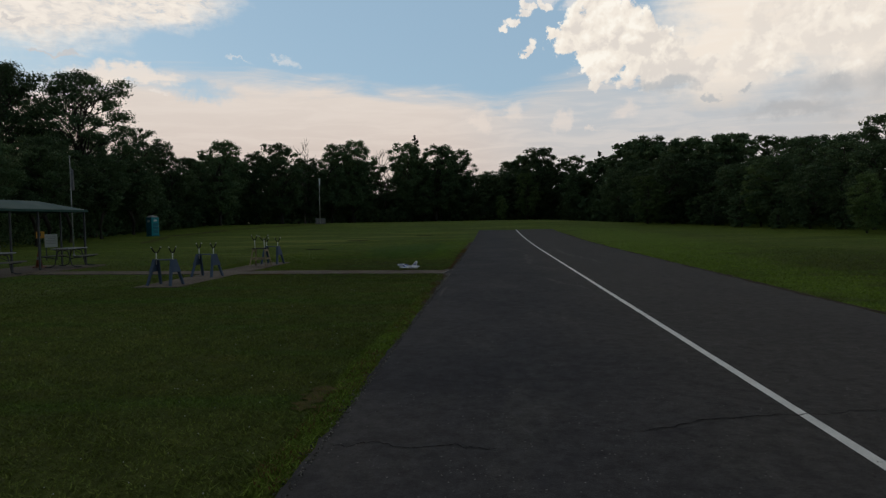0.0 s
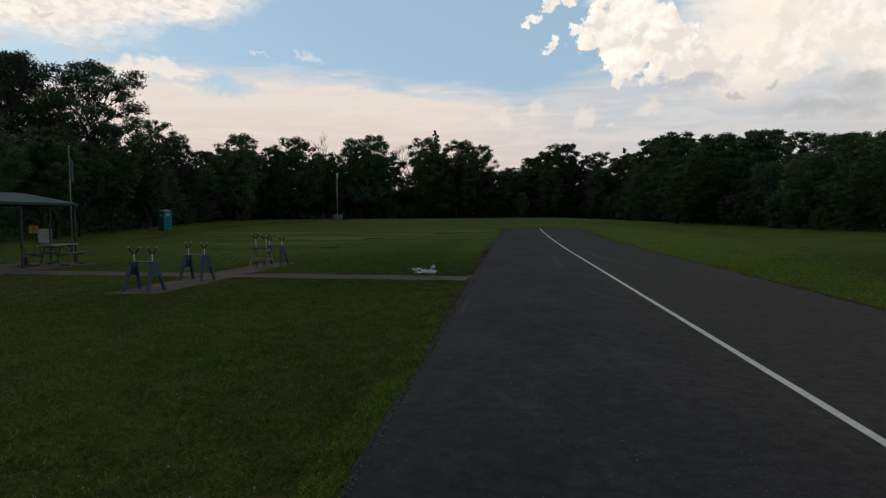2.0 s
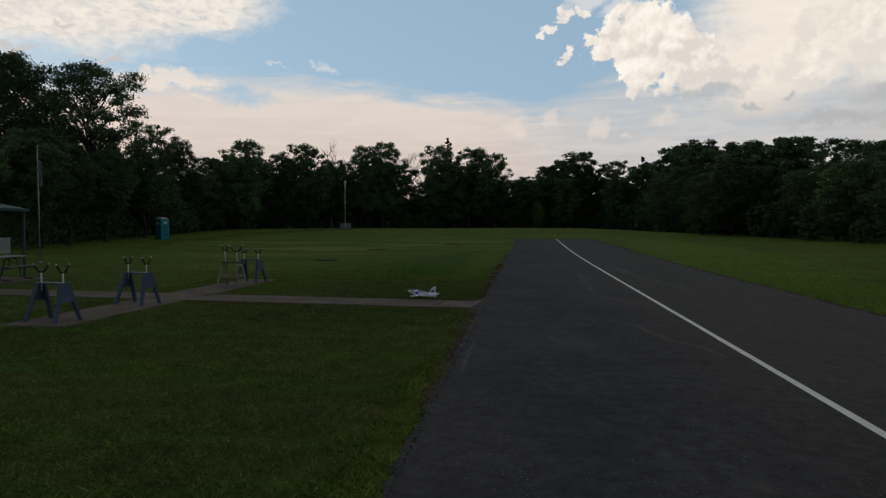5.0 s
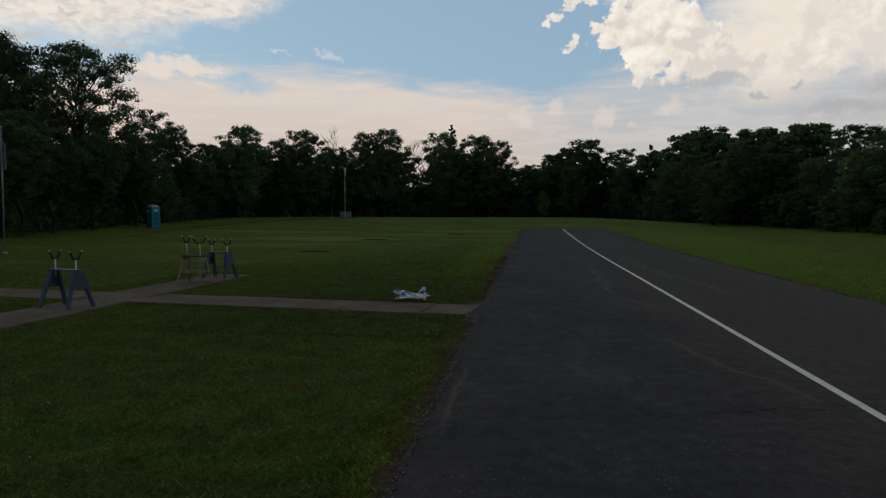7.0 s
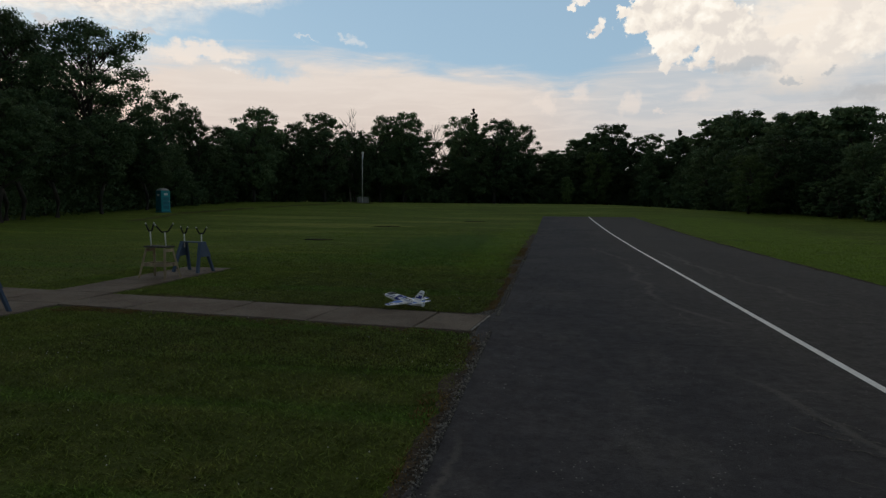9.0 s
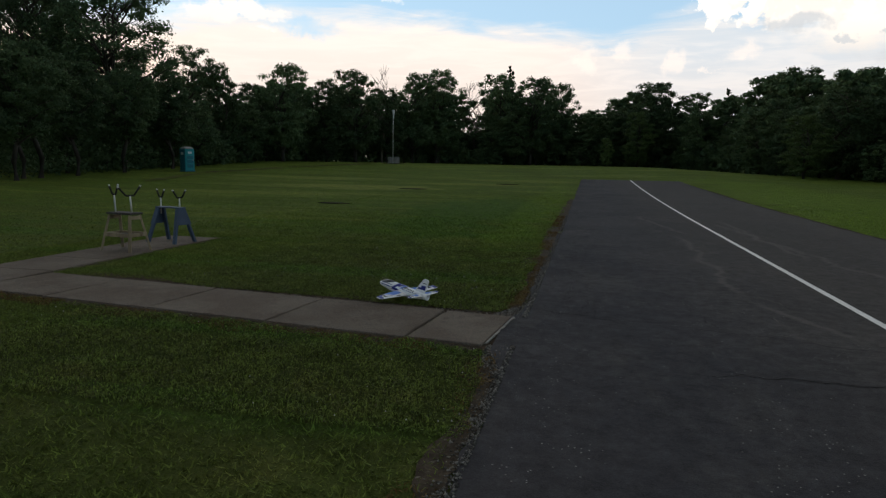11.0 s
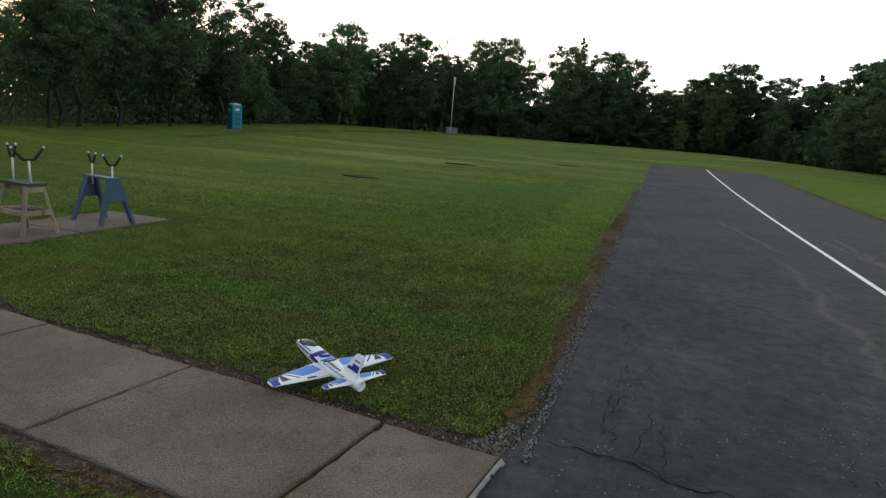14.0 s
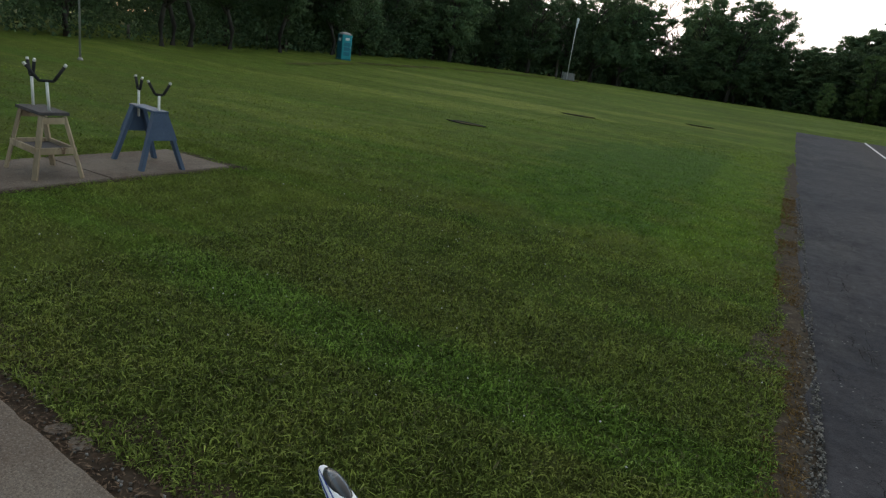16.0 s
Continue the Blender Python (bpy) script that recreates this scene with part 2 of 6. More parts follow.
def box(bm, size, at=(0, 0, 0), turn=None, bevel=0.0, taper=1.0):
    """A block, bevelled; taper scales its top."""
    m = Matrix.Translation(at) @ (turn.to_4x4() if turn else Matrix()) @ Matrix.Diagonal((*size, 1))
    vs = bmesh.ops.create_cube(bm, size=1)["verts"]
    for v in vs:
        if v.co.z > 0:
            v.co.x, v.co.y = v.co.x * taper, v.co.y * taper
    bmesh.ops.transform(bm, matrix=m, verts=vs)
    if bevel:
        edges = list({e for v in vs for e in v.link_edges})
        bmesh.ops.bevel(bm, geom=edges, offset=bevel, segments=2, affect="EDGES", profile=0.6)
    return bm


def rod(bm, a, b, r0, r1=None, seg=10, caps=True):
    a, b = Vector(a), Vector(b)
    d = b - a
    m = Matrix.Translation((a + b) / 2) @ d.to_track_quat("Z", "Y").to_matrix().to_4x4()
    bmesh.ops.create_cone(bm, cap_ends=caps, segments=seg, radius1=r0, radius2=r0 if r1 is None else r1, depth=d.length, matrix=m)
    return bm


def prism(bm, outline, thick, m):
    """An outline in x, y pushed through by thick along z, centred, then moved by m."""
    lo = [bm.verts.new(m @ Vector((x, y, -thick / 2))) for x, y in outline]
    hi = [bm.verts.new(m @ Vector((x, y, thick / 2))) for x, y in outline]
    bm.faces.new(lo[::-1])
    bm.faces.new(hi)
    for i in range(len(lo)):
        j = (i + 1) % len(lo)
        bm.faces.new((lo[i], lo[j], hi[j], hi[i]))
    bmesh.ops.recalc_face_normals(bm, faces=bm.faces)
    return bm


def loft(bm, rings, caps=True):
    rows = [[bm.verts.new(p) for p in ring] for ring in rings]
    for a, b in zip(rows, rows[1:]):
        for i in range(len(a)):
            j = (i + 1) % len(a)
            bm.faces.new((a[i], a[j], b[j], b[i]))
    if caps:
        bm.faces.new(rows[0][::-1])
        bm.faces.new(rows[-1])
    bmesh.ops.recalc_face_normals(bm, faces=bm.faces)
    return bm


# ---- materials ----
def surface(name, a, b, scale=3.0, rough=0.6, bump=0.2, metal=0.0, fine=60.0, grain=0.25, spread=0.0, wear=None, wear_at=0.66, stretch=(1, 1, 1), spec=0.4):
    """Two tones over a coarse pattern, fine grain on top, with relief; wear: a third tone in scattered spots."""
    mat = bpy.data.materials.new(name)
    mat.use_nodes = True
    N = Nodes(mat.node_tree)
    pos = N.stretch(N.add("ShaderNodeTexCoord").outputs["Object"], *stretch)
    big = N.noise(pos, scale, 5.0, 0.6)
    small = N.noise(pos, fine, 3.0, 0.6)
    col = N.mix(N.ramp(big, 0.32, 0.68), a, b)
    dark = N.math("MULTIPLY_ADD", N.math("SUBTRACT", small, 0.5), 2 * grain, 1.0)
    if spread:
        dark = N.math("MULTIPLY", dark, N.math("MULTIPLY_ADD", N.add("ShaderNodeObjectInfo").outputs["Random"], spread, 1 - spread / 2))
    grey = N.add("ShaderNodeCombineColor", Red=dark, Green=dark, Blue=dark).outputs[0]
    col = N.mix(1.0, col, grey, "MULTIPLY")
    if wear:
        spots = N.ramp(N.noise(pos, scale * 2.7, 6.0, 0.65), wear_at, wear_at + 0.05)
        col = N.mix(spots, col, wear)
    bs = N.add("ShaderNodeBsdfPrincipled", Base_Color=col, Metallic=metal)
    bs.inputs["Specular IOR Level"].default_value = spec
    N.put(bs.inputs["Roughness"], N.math("MULTIPLY_ADD", N.math("SUBTRACT", big, 0.5), 0.25, rough, clamp=True))
    if bump:
        bp = N.add("ShaderNodeBump", Strength=bump, Distance=0.01, Height=N.math("ADD", small, N.math("MULTIPLY", big, 0.6)))
        N.put(bs.inputs["Normal"], bp.outputs[0])
    out = N.add("ShaderNodeOutputMaterial")
    N.t.links.new(bs.outputs[0], out.inputs[0])
    return mat


def lawn_colour(N, pos):
    """Colour of the turf over the field: mown stripes of wear, dry spots and darker clover."""
    wide = N.noise(pos, 0.16, 4.0, 0.6)
    mid = N.noise(pos, 1.1, 5.0, 0.62)
    streak = N.noise(N.stretch(pos, 0.10, 0.9, 1.0), 1.0, 4.0, 0.6)
    tight = N.noise(pos, 9.0, 4.0, 0.65)
    xy = N.add("ShaderNodeSeparateXYZ", Vector=pos).outputs
    fray = N.math("MULTIPLY", N.math("SUBTRACT", N.math("ADD", mid, N.noise(pos, 0.35, 4.0, 0.6)), 1.0), 2.6)

    def area(x, y, rx, ry):
        u, v = N.math("DIVIDE", N.math("SUBTRACT", xy[0], x), rx), N.math("DIVIDE", N.math("SUBTRACT", xy[1], y), ry)
        return N.ramp(N.math("ADD", N.math("ADD", N.math("MULTIPLY", u, u), N.math("MULTIPLY", v, v)), fray), 0.35, 1.25, 1.0, 0.0)

    col = N.mix(N.ramp(wide, 0.35, 0.65), LAWN_DARK, LAWN_LIGHT)
    col = N.mix(N.math("MULTIPLY", N.ramp(mid, 0.50, 0.72), 0.35), col, LAWN_DRY)
    col = N.mix(N.math("MULTIPLY", N.ramp(streak, 0.48, 0.66), 0.8), col, LAWN_LUSH)
    far = N.ramp(xy[1], 8.0, 40.0)
    col = N.mix(N.math("MULTIPLY", far, 0.50), col, LAWN_RICH)
    mown = N.noise(N.stretch(pos, 0.10, 0.34, 1.0), 1.0, 6.0, 0.66, 0.8)
    col = N.mix(N.math("MULTIPLY", N.math("MULTIPLY", N.ramp(mown, 0.48, 0.66), far), 0.50), col, LAWN_BLEACHED)
    col = N.mix(N.math("MULTIPLY", N.math("MULTIPLY", N.ramp(mown, 0.52, 0.36), far), 0.45), col, LAWN_DARK)
    col = N.mix(N.math("MULTIPLY", area(-3.2, 31.0, 2.6, 9.0), 0.85), col, LAWN_LUSH)
    col = N.mix(N.math("MULTIPLY", area(-1.2, 38.0, 0.8, 18.0), 0.45), col, LAWN_RICH)
    col = N.mix(N.math("MULTIPLY", area(12.0, 46.0, 4.0, 24.0), 0.85), col, LAWN_RICH)
    col = N.mix(N.math("MULTIPLY", area(9.4, 22.0, 2.2, 22.0), 0.85), col, LAWN_RICH)
    for x, y, rx, ry, amp in ((-13.0, 46.0, 6.0, 3.0, 0.9), (-7.0, 52.0, 5.0, 1.6, 0.7), (-16.0, 38.0, 6.0, 1.3, 0.55), (-4.0, 58.0, 5.0, 2.0, 0.6), (-21.0, 56.0, 8.0, 2.0, 0.6), (-10.0, 26.0, 5.0, 0.7, 0.4)):
        col = N.mix(N.math("MULTIPLY", area(x, y, rx, ry), amp), col, LAWN_BLEACHED)
    for x, y, rx, ry in ((-2.6, 18.5, 1.6, 0.9), (-3.6, 21.5, 2.2, 0.8), (-0.9, 19.8, 0.8, 0.6), (-5.2, 17.0, 1.2, 0.7)):
        col = N.mix(N.math("MULTIPLY", area(x, y, rx, ry), 0.10), col, LAWN_DRY)
    col = N.mix(N.math("MULTIPLY", area(-0.10, 3.0, 0.26, 7.0), 0.6), col, LAWN_RICH)
    lump = N.math("MULTIPLY_ADD", N.noise(pos, 2.2, 6.0, 0.68), 1.4, 0.3)
    col = N.mix(1.0, col, N.add("ShaderNodeCombineColor", Red=lump, Green=lump, Blue=lump).outputs[0], "MULTIPLY")
    col = N.mix(N.math("MULTIPLY", N.ramp(tight, 0.50, 0.75), 0.18), col, LAWN_STRAW)
    return col


LAWN_RICH, LAWN_BLEACHED = (0.112, 0.176, 0.022), (0.180, 0.212, 0.048)
LAWN_DARK, LAWN_LIGHT, LAWN_DRY, LAWN_LUSH, LAWN_STRAW = (0.068, 0.089, 0.021), (0.087, 0.109, 0.027), (0.105, 0.090, 0.030), (0.062, 0.116, 0.020), (0.112, 0.102, 0.034)


def lawn_material(name, blades, contrast=1.0):
    mat = bpy.data.materials.new(name)
    mat.use_nodes = True
    N = Nodes(mat.node_tree)
    geo = N.add("ShaderNodeNewGeometry")
    pos = geo.outputs["Position"]
    col = lawn_colour(N, pos)
    out = N.add("ShaderNodeOutputMaterial")
    if blades:
        rnd = geo.outputs["Random Per Island"]
        tone = N.math("MULTIPLY_ADD", N.math("POWER", rnd, 1.6), 2.8 * contrast, 0.48 + 0.95 * (1 - contrast))
        grey = N.add("ShaderNodeCombineColor", Red=tone, Green=tone, Blue=N.math("MULTIPLY", tone, 0.9)).outputs[0]
        col = N.mix(1.0, col, grey, "MULTIPLY")
        if contrast > 0.7:
            col = N.mix(N.ramp(rnd, 0.955, 0.975), col, (0.13, 0.125, 0.06))
        bs = N.add("ShaderNodeBsdfPrincipled", Base_Color=col, Roughness=0.6)
        bs.inputs["Specular IOR Level"].default_value = 0.06
        thin = N.add("ShaderNodeBsdfTranslucent", Color=col)
        mixed = N.add("ShaderNodeMixShader", Fac=0.25)
        N.t.links.new(bs.outputs[0], mixed.inputs[1])
        N.t.links.new(thin.outputs[0], mixed.inputs[2])
        N.t.links.new(mixed.outputs[0], out.inputs[0])
    else:
        blade = N.noise(N.stretch(pos, 1.0, 1.0, 0.2), 70.0, 3.0, 0.7)
        tuft = N.noise(pos, 14.0, 4.0, 0.7)
        tone = N.math("MULTIPLY_ADD", blade, 1.5, N.math("MULTIPLY_ADD", tuft, 1.5, -0.55))
        grey = N.add("ShaderNodeCombineColor", Red=tone, Green=tone, Blue=tone).outputs[0]
        col = N.mix(1.0, col, grey, "MULTIPLY")
        # painted shade between the blades: darker, browner turf north and south of the walk
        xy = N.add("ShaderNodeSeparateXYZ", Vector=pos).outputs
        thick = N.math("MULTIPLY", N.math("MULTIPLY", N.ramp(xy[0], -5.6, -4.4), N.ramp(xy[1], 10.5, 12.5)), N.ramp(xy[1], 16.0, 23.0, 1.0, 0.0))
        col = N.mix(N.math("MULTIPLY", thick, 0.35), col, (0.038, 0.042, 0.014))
        bs = N.add("ShaderNodeBsdfPrincipled", Base_Color=col, Roughness=0.9)
        bs.inputs["Specular IOR Level"].default_value = 0.03
        bp = N.add("ShaderNodeBump", Strength=0.9, Distance=0.03, Height=N.math("ADD", blade, tuft))
        N.put(bs.inputs["Normal"], bp.outputs[0])
        N.t.links.new(bs.outputs[0], out.inputs[0])
    return mat


def leaf_material(name, a, b):
    mat = bpy.data.materials.new(name)
    mat.use_nodes = True
    N = Nodes(mat.node_tree)
    geo = N.add("ShaderNodeNewGeometry")
    rnd = geo.outputs["Random Per Island"]
    tree = N.add("ShaderNodeObjectInfo").outputs["Random"]
    patch = N.noise(geo.outputs["Position"], 0.35, 3.0, 0.6)
    col = N.mix(N.math("ADD", N.math("MULTIPLY", rnd, 0.4), N.math("MULTIPLY", N.ramp(patch, 0.35, 0.65), 0.6)), a, b)
    tone = N.math("MULTIPLY", N.math("MULTIPLY_ADD", tree, 0.60, 0.68), N.math("MULTIPLY_ADD", rnd, 0.30, 0.80))
    grey = N.add("ShaderNodeCombineColor", Red=tone, Green=tone, Blue=tone).outputs[0]
    col = N.mix(1.0, col, grey, "MULTIPLY")
    bs = N.add("ShaderNodeBsdfPrincipled", Base_Color=col, Roughness=0.6)
    bs.inputs["Specular IOR Level"].default_value = 0.10
    thin = N.add("ShaderNodeBsdfTranslucent", Color=col)
    mixed = N.add("ShaderNodeMixShader", Fac=0.3)
    N.t.links.new(bs.outputs[0], mixed.inputs[1])
    N.t.links.new(thin.outputs[0], mixed.inputs[2])
    out = N.add("ShaderNodeOutputMaterial")
    N.t.links.new(mixed.outputs[0], out.inputs[0])
    return mat


def island_material(name, a, b):
    """Loose bits, each with a tone of its own."""
    mat = bpy.data.materials.new(name)
    mat.use_nodes = True
    N = Nodes(mat.node_tree)
    rnd = N.add("ShaderNodeNewGeometry").outputs["Random Per Island"]
    grain = N.noise(N.add("ShaderNodeTexCoord").outputs["Object"], 160.0, 3.0, 0.6)
    col = N.mix(N.math("MULTIPLY", N.math("POWER", rnd, 1.5), N.math("ADD", grain, 0.5)), a, b)
    bs = N.add("ShaderNodeBsdfPrincipled", Base_Color=col, Roughness=0.85)
    bs.inputs["Specular IOR Level"].default_value = 0.08
    out = N.add("ShaderNodeOutputMaterial")
    N.t.links.new(bs.outputs[0], out.inputs[0])
    return mat


def asphalt_material():
    mat = bpy.data.materials.new("asphalt")
    mat.use_nodes = True
    N = Nodes(mat.node_tree)
    pos = N.add("ShaderNodeNewGeometry").outputs["Position"]
    wide = N.noise(pos, 0.28, 5.0, 0.6)
    cloud = N.noise(N.stretch(pos, 1.0, 0.35, 1.0), 0.9, 6.0, 0.65)
    grit = N.noise(pos, 130.0, 2.0, 0.7)
    patchy = N.noise(pos, 5.5, 6.0, 0.7)
    stone = N.t.nodes.new("ShaderNodeTexVoronoi")
    N.put(stone.inputs["Vector"], pos)
    stone.inputs["Scale"].default_value = 85.0
    col = N.mix(N.ramp(wide, 0.35, 0.65), (0.035, 0.0348, 0.0405), (0.053, 0.0505, 0.054))
    col = N.mix(N.math("MULTIPLY", N.ramp(cloud, 0.48, 0.74), 0.8), col, (0.074, 0.071, 0.069))
    east = N.ramp(N.add("ShaderNodeSeparateXYZ", Vector=pos).outputs[0], 1.4, 4.4)
    col = N.mix(N.math("MULTIPLY", east, 0.60), col, (0.071, 0.064, 0.058))
    tone = N.math("MULTIPLY", N.math("MULTIPLY_ADD", grit, 0.8, 0.60), N.math("MULTIPLY_ADD", patchy, 1.5, N.math("MULTIPLY_ADD", N.noise(pos, 24.0, 4.0, 0.8), 1.3, -0.40)))
    grey = N.add("ShaderNodeCombineColor", Red=tone, Green=tone, Blue=tone).outputs[0]
    col = N.mix(1.0, col, grey, "MULTIPLY")
    pale = N.math("MULTIPLY", N.ramp(stone.outputs["Distance"], 0.12, 0.20, 1.0, 0.0), N.ramp(N.noise(pos, 1.6, 4.0, 0.6), 0.55, 0.72))
    col = N.mix(N.math("MULTIPLY", pale, 0.5), col, (0.24, 0.23, 0.21))
    speck = N.t.nodes.new("ShaderNodeTexVoronoi")
    N.put(speck.inputs["Vector"], pos)
    speck.inputs["Scale"].default_value = 24.0
    few = N.ramp(N.add("ShaderNodeSeparateColor", Color=speck.outputs["Color"]).outputs[0], 0.52, 0.60)
    few = N.math("MULTIPLY", few, N.ramp(N.noise(pos, 1.2, 4.0, 0.65), 0.47, 0.60))
    col = N.mix(N.math("MULTIPLY", N.ramp(speck.outputs["Distance"], 0.08, 0.20, 1.0, 0.0), N.math("MULTIPLY", few, 0.85)), col, (0.30, 0.285, 0.27))
    pit = N.t.nodes.new("ShaderNodeTexVoronoi")
    N.put(pit.inputs["Vector"], pos)
    pit.inputs["Scale"].default_value = 13.0
    lost = N.math("MULTIPLY", N.ramp(pit.outputs["Distance"], 0.05, 0.16, 1.0, 0.0), N.ramp(N.noise(pos, 0.9, 4.0, 0.65), 0.50, 0.62))
    col = N.mix(N.math("MULTIPLY", lost, 0.8), col, (0.014, 0.013, 0.013))
    # pale dusty bands where the tar has opened and weathered
    xy = N.add("ShaderNodeSeparateXYZ", Vector=pos).outputs
    dust = N.noise(pos, 16.0, 6.0, 0.8)
    for x0, slope, y0, y1, amp, wide in ((2.75, 0.02, 17.0, 25.0, 1.0, 0.10), (3.55, -0.35, 14.6, 17.3, 0.5, 0.09), (4.75, 0.0, 21.0, 30.0, 0.9, 0.10), (5.5, -0.1, 17.0, 29.0, 1.1, 0.10), (3.7, -0.3, 8.8, 12.6, 0.6, 0.08), (0.16, 0.0, 7.6, 10.4, 0.3, 0.05), (3.1, -0.15, 25.0, 31.0, 0.8, 0.09)):
        drift = N.noise(N.stretch(pos, 0.0, 1.0, 0.0), 0.8, 4.0, 0.65)
        mid = N.math("ADD", N.math("MULTIPLY_ADD", N.math("SUBTRACT", drift, 0.5), amp, x0), N.math("MULTIPLY", N.math("SUBTRACT", xy[1], y0), slope))
        off = N.math("ABSOLUTE", N.math("SUBTRACT", xy[0], mid))
        off = N.math("MULTIPLY_ADD", N.math("SUBTRACT", dust, 0.5), 3.0 * wide, off)
        ends = N.math("MULTIPLY", N.ramp(xy[1], y0, y0 + 0.8), N.ramp(xy[1], y1 - 1.2, y1, 1.0, 0.0))
        band = N.math("MULTIPLY", N.ramp(off, 0.0, wide, 1.0, 0.0), ends)
        col = N.mix(N.math("MULTIPLY", band, 0.6), col, (0.115, 0.108, 0.098))
    bs = N.add("ShaderNodeBsdfPrincipled", Base_Color=col)
    bs.inputs["Specular IOR Level"].default_value = 0.10
    N.put(bs.inputs["Roughness"], N.math("MULTIPLY_ADD", cloud, 0.2, 0.78))
    bp = N.add("ShaderNodeBump", Strength=0.5, Distance=0.006, Height=N.math("ADD", grit, stone.outputs["Distance"]))
    N.put(bs.inputs["Normal"], bp.outputs[0])
    out = N.add("ShaderNodeOutputMaterial")
    N.t.links.new(bs.outputs[0], out.inputs[0])
    return mat


def concrete_material():
    """Cast concrete with exposed sand and pebbles, stained in patches."""
    mat = bpy.data.materials.new("concrete")
    mat.use_nodes = True
    N = Nodes(mat.node_tree)
    pos = N.add("ShaderNodeNewGeometry").outputs["Position"]
    own = N.add("ShaderNodeObjectInfo").outputs["Random"]
    wide, stain = N.noise(pos, 1.1, 4.0, 0.6), N.noise(pos, 8.0, 7.0, 0.75)
    sand, fine = N.noise(pos, 75.0, 4.0, 0.85), N.noise(pos, 210.0, 2.0, 0.8)
    col = N.mix(N.ramp(wide, 0.35, 0.65), (0.118, 0.093, 0.074), (0.158, 0.132, 0.108))
    col = N.mix(N.math("MULTIPLY", N.ramp(stain, 0.50, 0.70), 0.7), col, (0.088, 0.071, 0.058))
    tone = N.math("MULTIPLY_ADD", sand, 2.7, N.math("MULTIPLY_ADD", fine, 1.3, N.math("MULTIPLY_ADD", own, 0.16, -1.08)))
    grey = N.add("ShaderNodeCombineColor", Red=tone, Green=tone, Blue=tone).outputs[0]
    col = N.mix(1.0, col, grey, "MULTIPLY")
    pebble = N.t.nodes.new("ShaderNodeTexVoronoi")
    N.put(pebble.inputs["Vector"], pos)
    pebble.inputs["Scale"].default_value = 60.0
    col = N.mix(N.math("MULTIPLY", N.ramp(pebble.outputs["Distance"], 0.16, 0.24, 1.0, 0.0), 0.55), col, (0.26, 0.235, 0.205))
    bs = N.add("ShaderNodeBsdfPrincipled", Base_Color=col, Roughness=0.92)
    bs.inputs["Specular IOR Level"].default_value = 0.1
    bp = N.add("ShaderNodeBump", Strength=0.5, Distance=0.006, Height=N.math("ADD", sand, pebble.outputs["Distance"]))
    N.put(bs.inputs["Normal"], bp.outputs[0])
    out = N.add("ShaderNodeOutputMaterial")
    N.t.links.new(bs.outputs[0], out.inputs[0])
    return mat


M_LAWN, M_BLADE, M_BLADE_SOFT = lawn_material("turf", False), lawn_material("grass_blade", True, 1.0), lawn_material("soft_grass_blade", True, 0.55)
M_ASPHALT = asphalt_material()
M_LINE = surface("line_paint", (0.84, 0.83, 0.81), (0.74, 0.73, 0.71), 5.0, 0.7, 0.3, fine=90, grain=0.3, wear=(0.14, 0.14, 0.145), wear_at=0.66)
M_CRACK = surface("crack_filler", (0.010, 0.010, 0.011), (0.022, 0.021, 0.020), 9.0, 0.9, 0.2, spec=0.03)
M_DUST = surface("dusty_seam", (0.130, 0.120, 0.108), (0.072, 0.067, 0.062), 14.0, 0.95, 0.4, fine=90, grain=0.6, wear=(0.15, 0.14, 0.128), wear_at=0.60, spec=0.05)
M_CONCRETE = concrete_material()
M_PALE = surface("broken_concrete", (0.30, 0.28, 0.26), (0.19, 0.18, 0.165), 9.0, 0.9, 0.6, fine=70, grain=0.3)
M_DIRT = surface("bare_soil", (0.034, 0.025, 0.018), (0.066, 0.050, 0.036), 6.0, 0.95, 0.9, fine=45, grain=0.5, wear=(0.11, 0.092, 0.07), wear_at=0.64, spec=0.05)
M_MARGIN = surface("gritty_soil", (0.044, 0.034, 0.025), (0.080, 0.063, 0.046), 7.0, 0.95, 0.9, fine=50, grain=0.7, wear=(0.15, 0.135, 0.11), wear_at=0.60, spec=0.05)
M_DRYGRASS = surface("dead_grass", (0.105, 0.075, 0.028), (0.060, 0.060, 0.020), 7.0, 0.95, 0.9, fine=60, grain=0.5, spec=0.05)
M_LITTER = island_material("leaf_litter", (0.034, 0.021, 0.014), (0.175, 0.122, 0.082))
M_STRAW = island_material("dead_blades", (0.095, 0.055, 0.017), (0.195, 0.130, 0.048))
M_GRIT = island_material("grit", (0.040, 0.037, 0.034), (0.26, 0.245, 0.225))
M_BARK = surface("bark", (0.034, 0.029, 0.024), (0.062, 0.054, 0.045), 4.0, 0.95, 0.8, fine=24, grain=0.4, stretch=(1, 1, 0.25))
M_DEADWOOD = surface("dead_wood", (0.20, 0.175, 0.15), (0.13, 0.11, 0.095), 4.0, 0.9, 0.5, stretch=(1, 1, 0.3))
M_LEAF = leaf_material("leaves", (0.054, 0.098, 0.051), (0.110, 0.166, 0.073))
M_LEAF_PALE = leaf_material("pale_leaves", (0.085, 0.145, 0.050), (0.135, 0.200, 0.070))
M_NEEDLE = leaf_material("needles", (0.022, 0.045, 0.022), (0.042, 0.066, 0.030))
M_BLUE = surface("blue_paint", (0.048, 0.074, 0.124), (0.066, 0.096, 0.148), 3.0, 0.55, 0.15, fine=40, grain=0.2, spread=0.2, wear=(0.13, 0.14, 0.17), wear_at=0.68, spec=0.2)
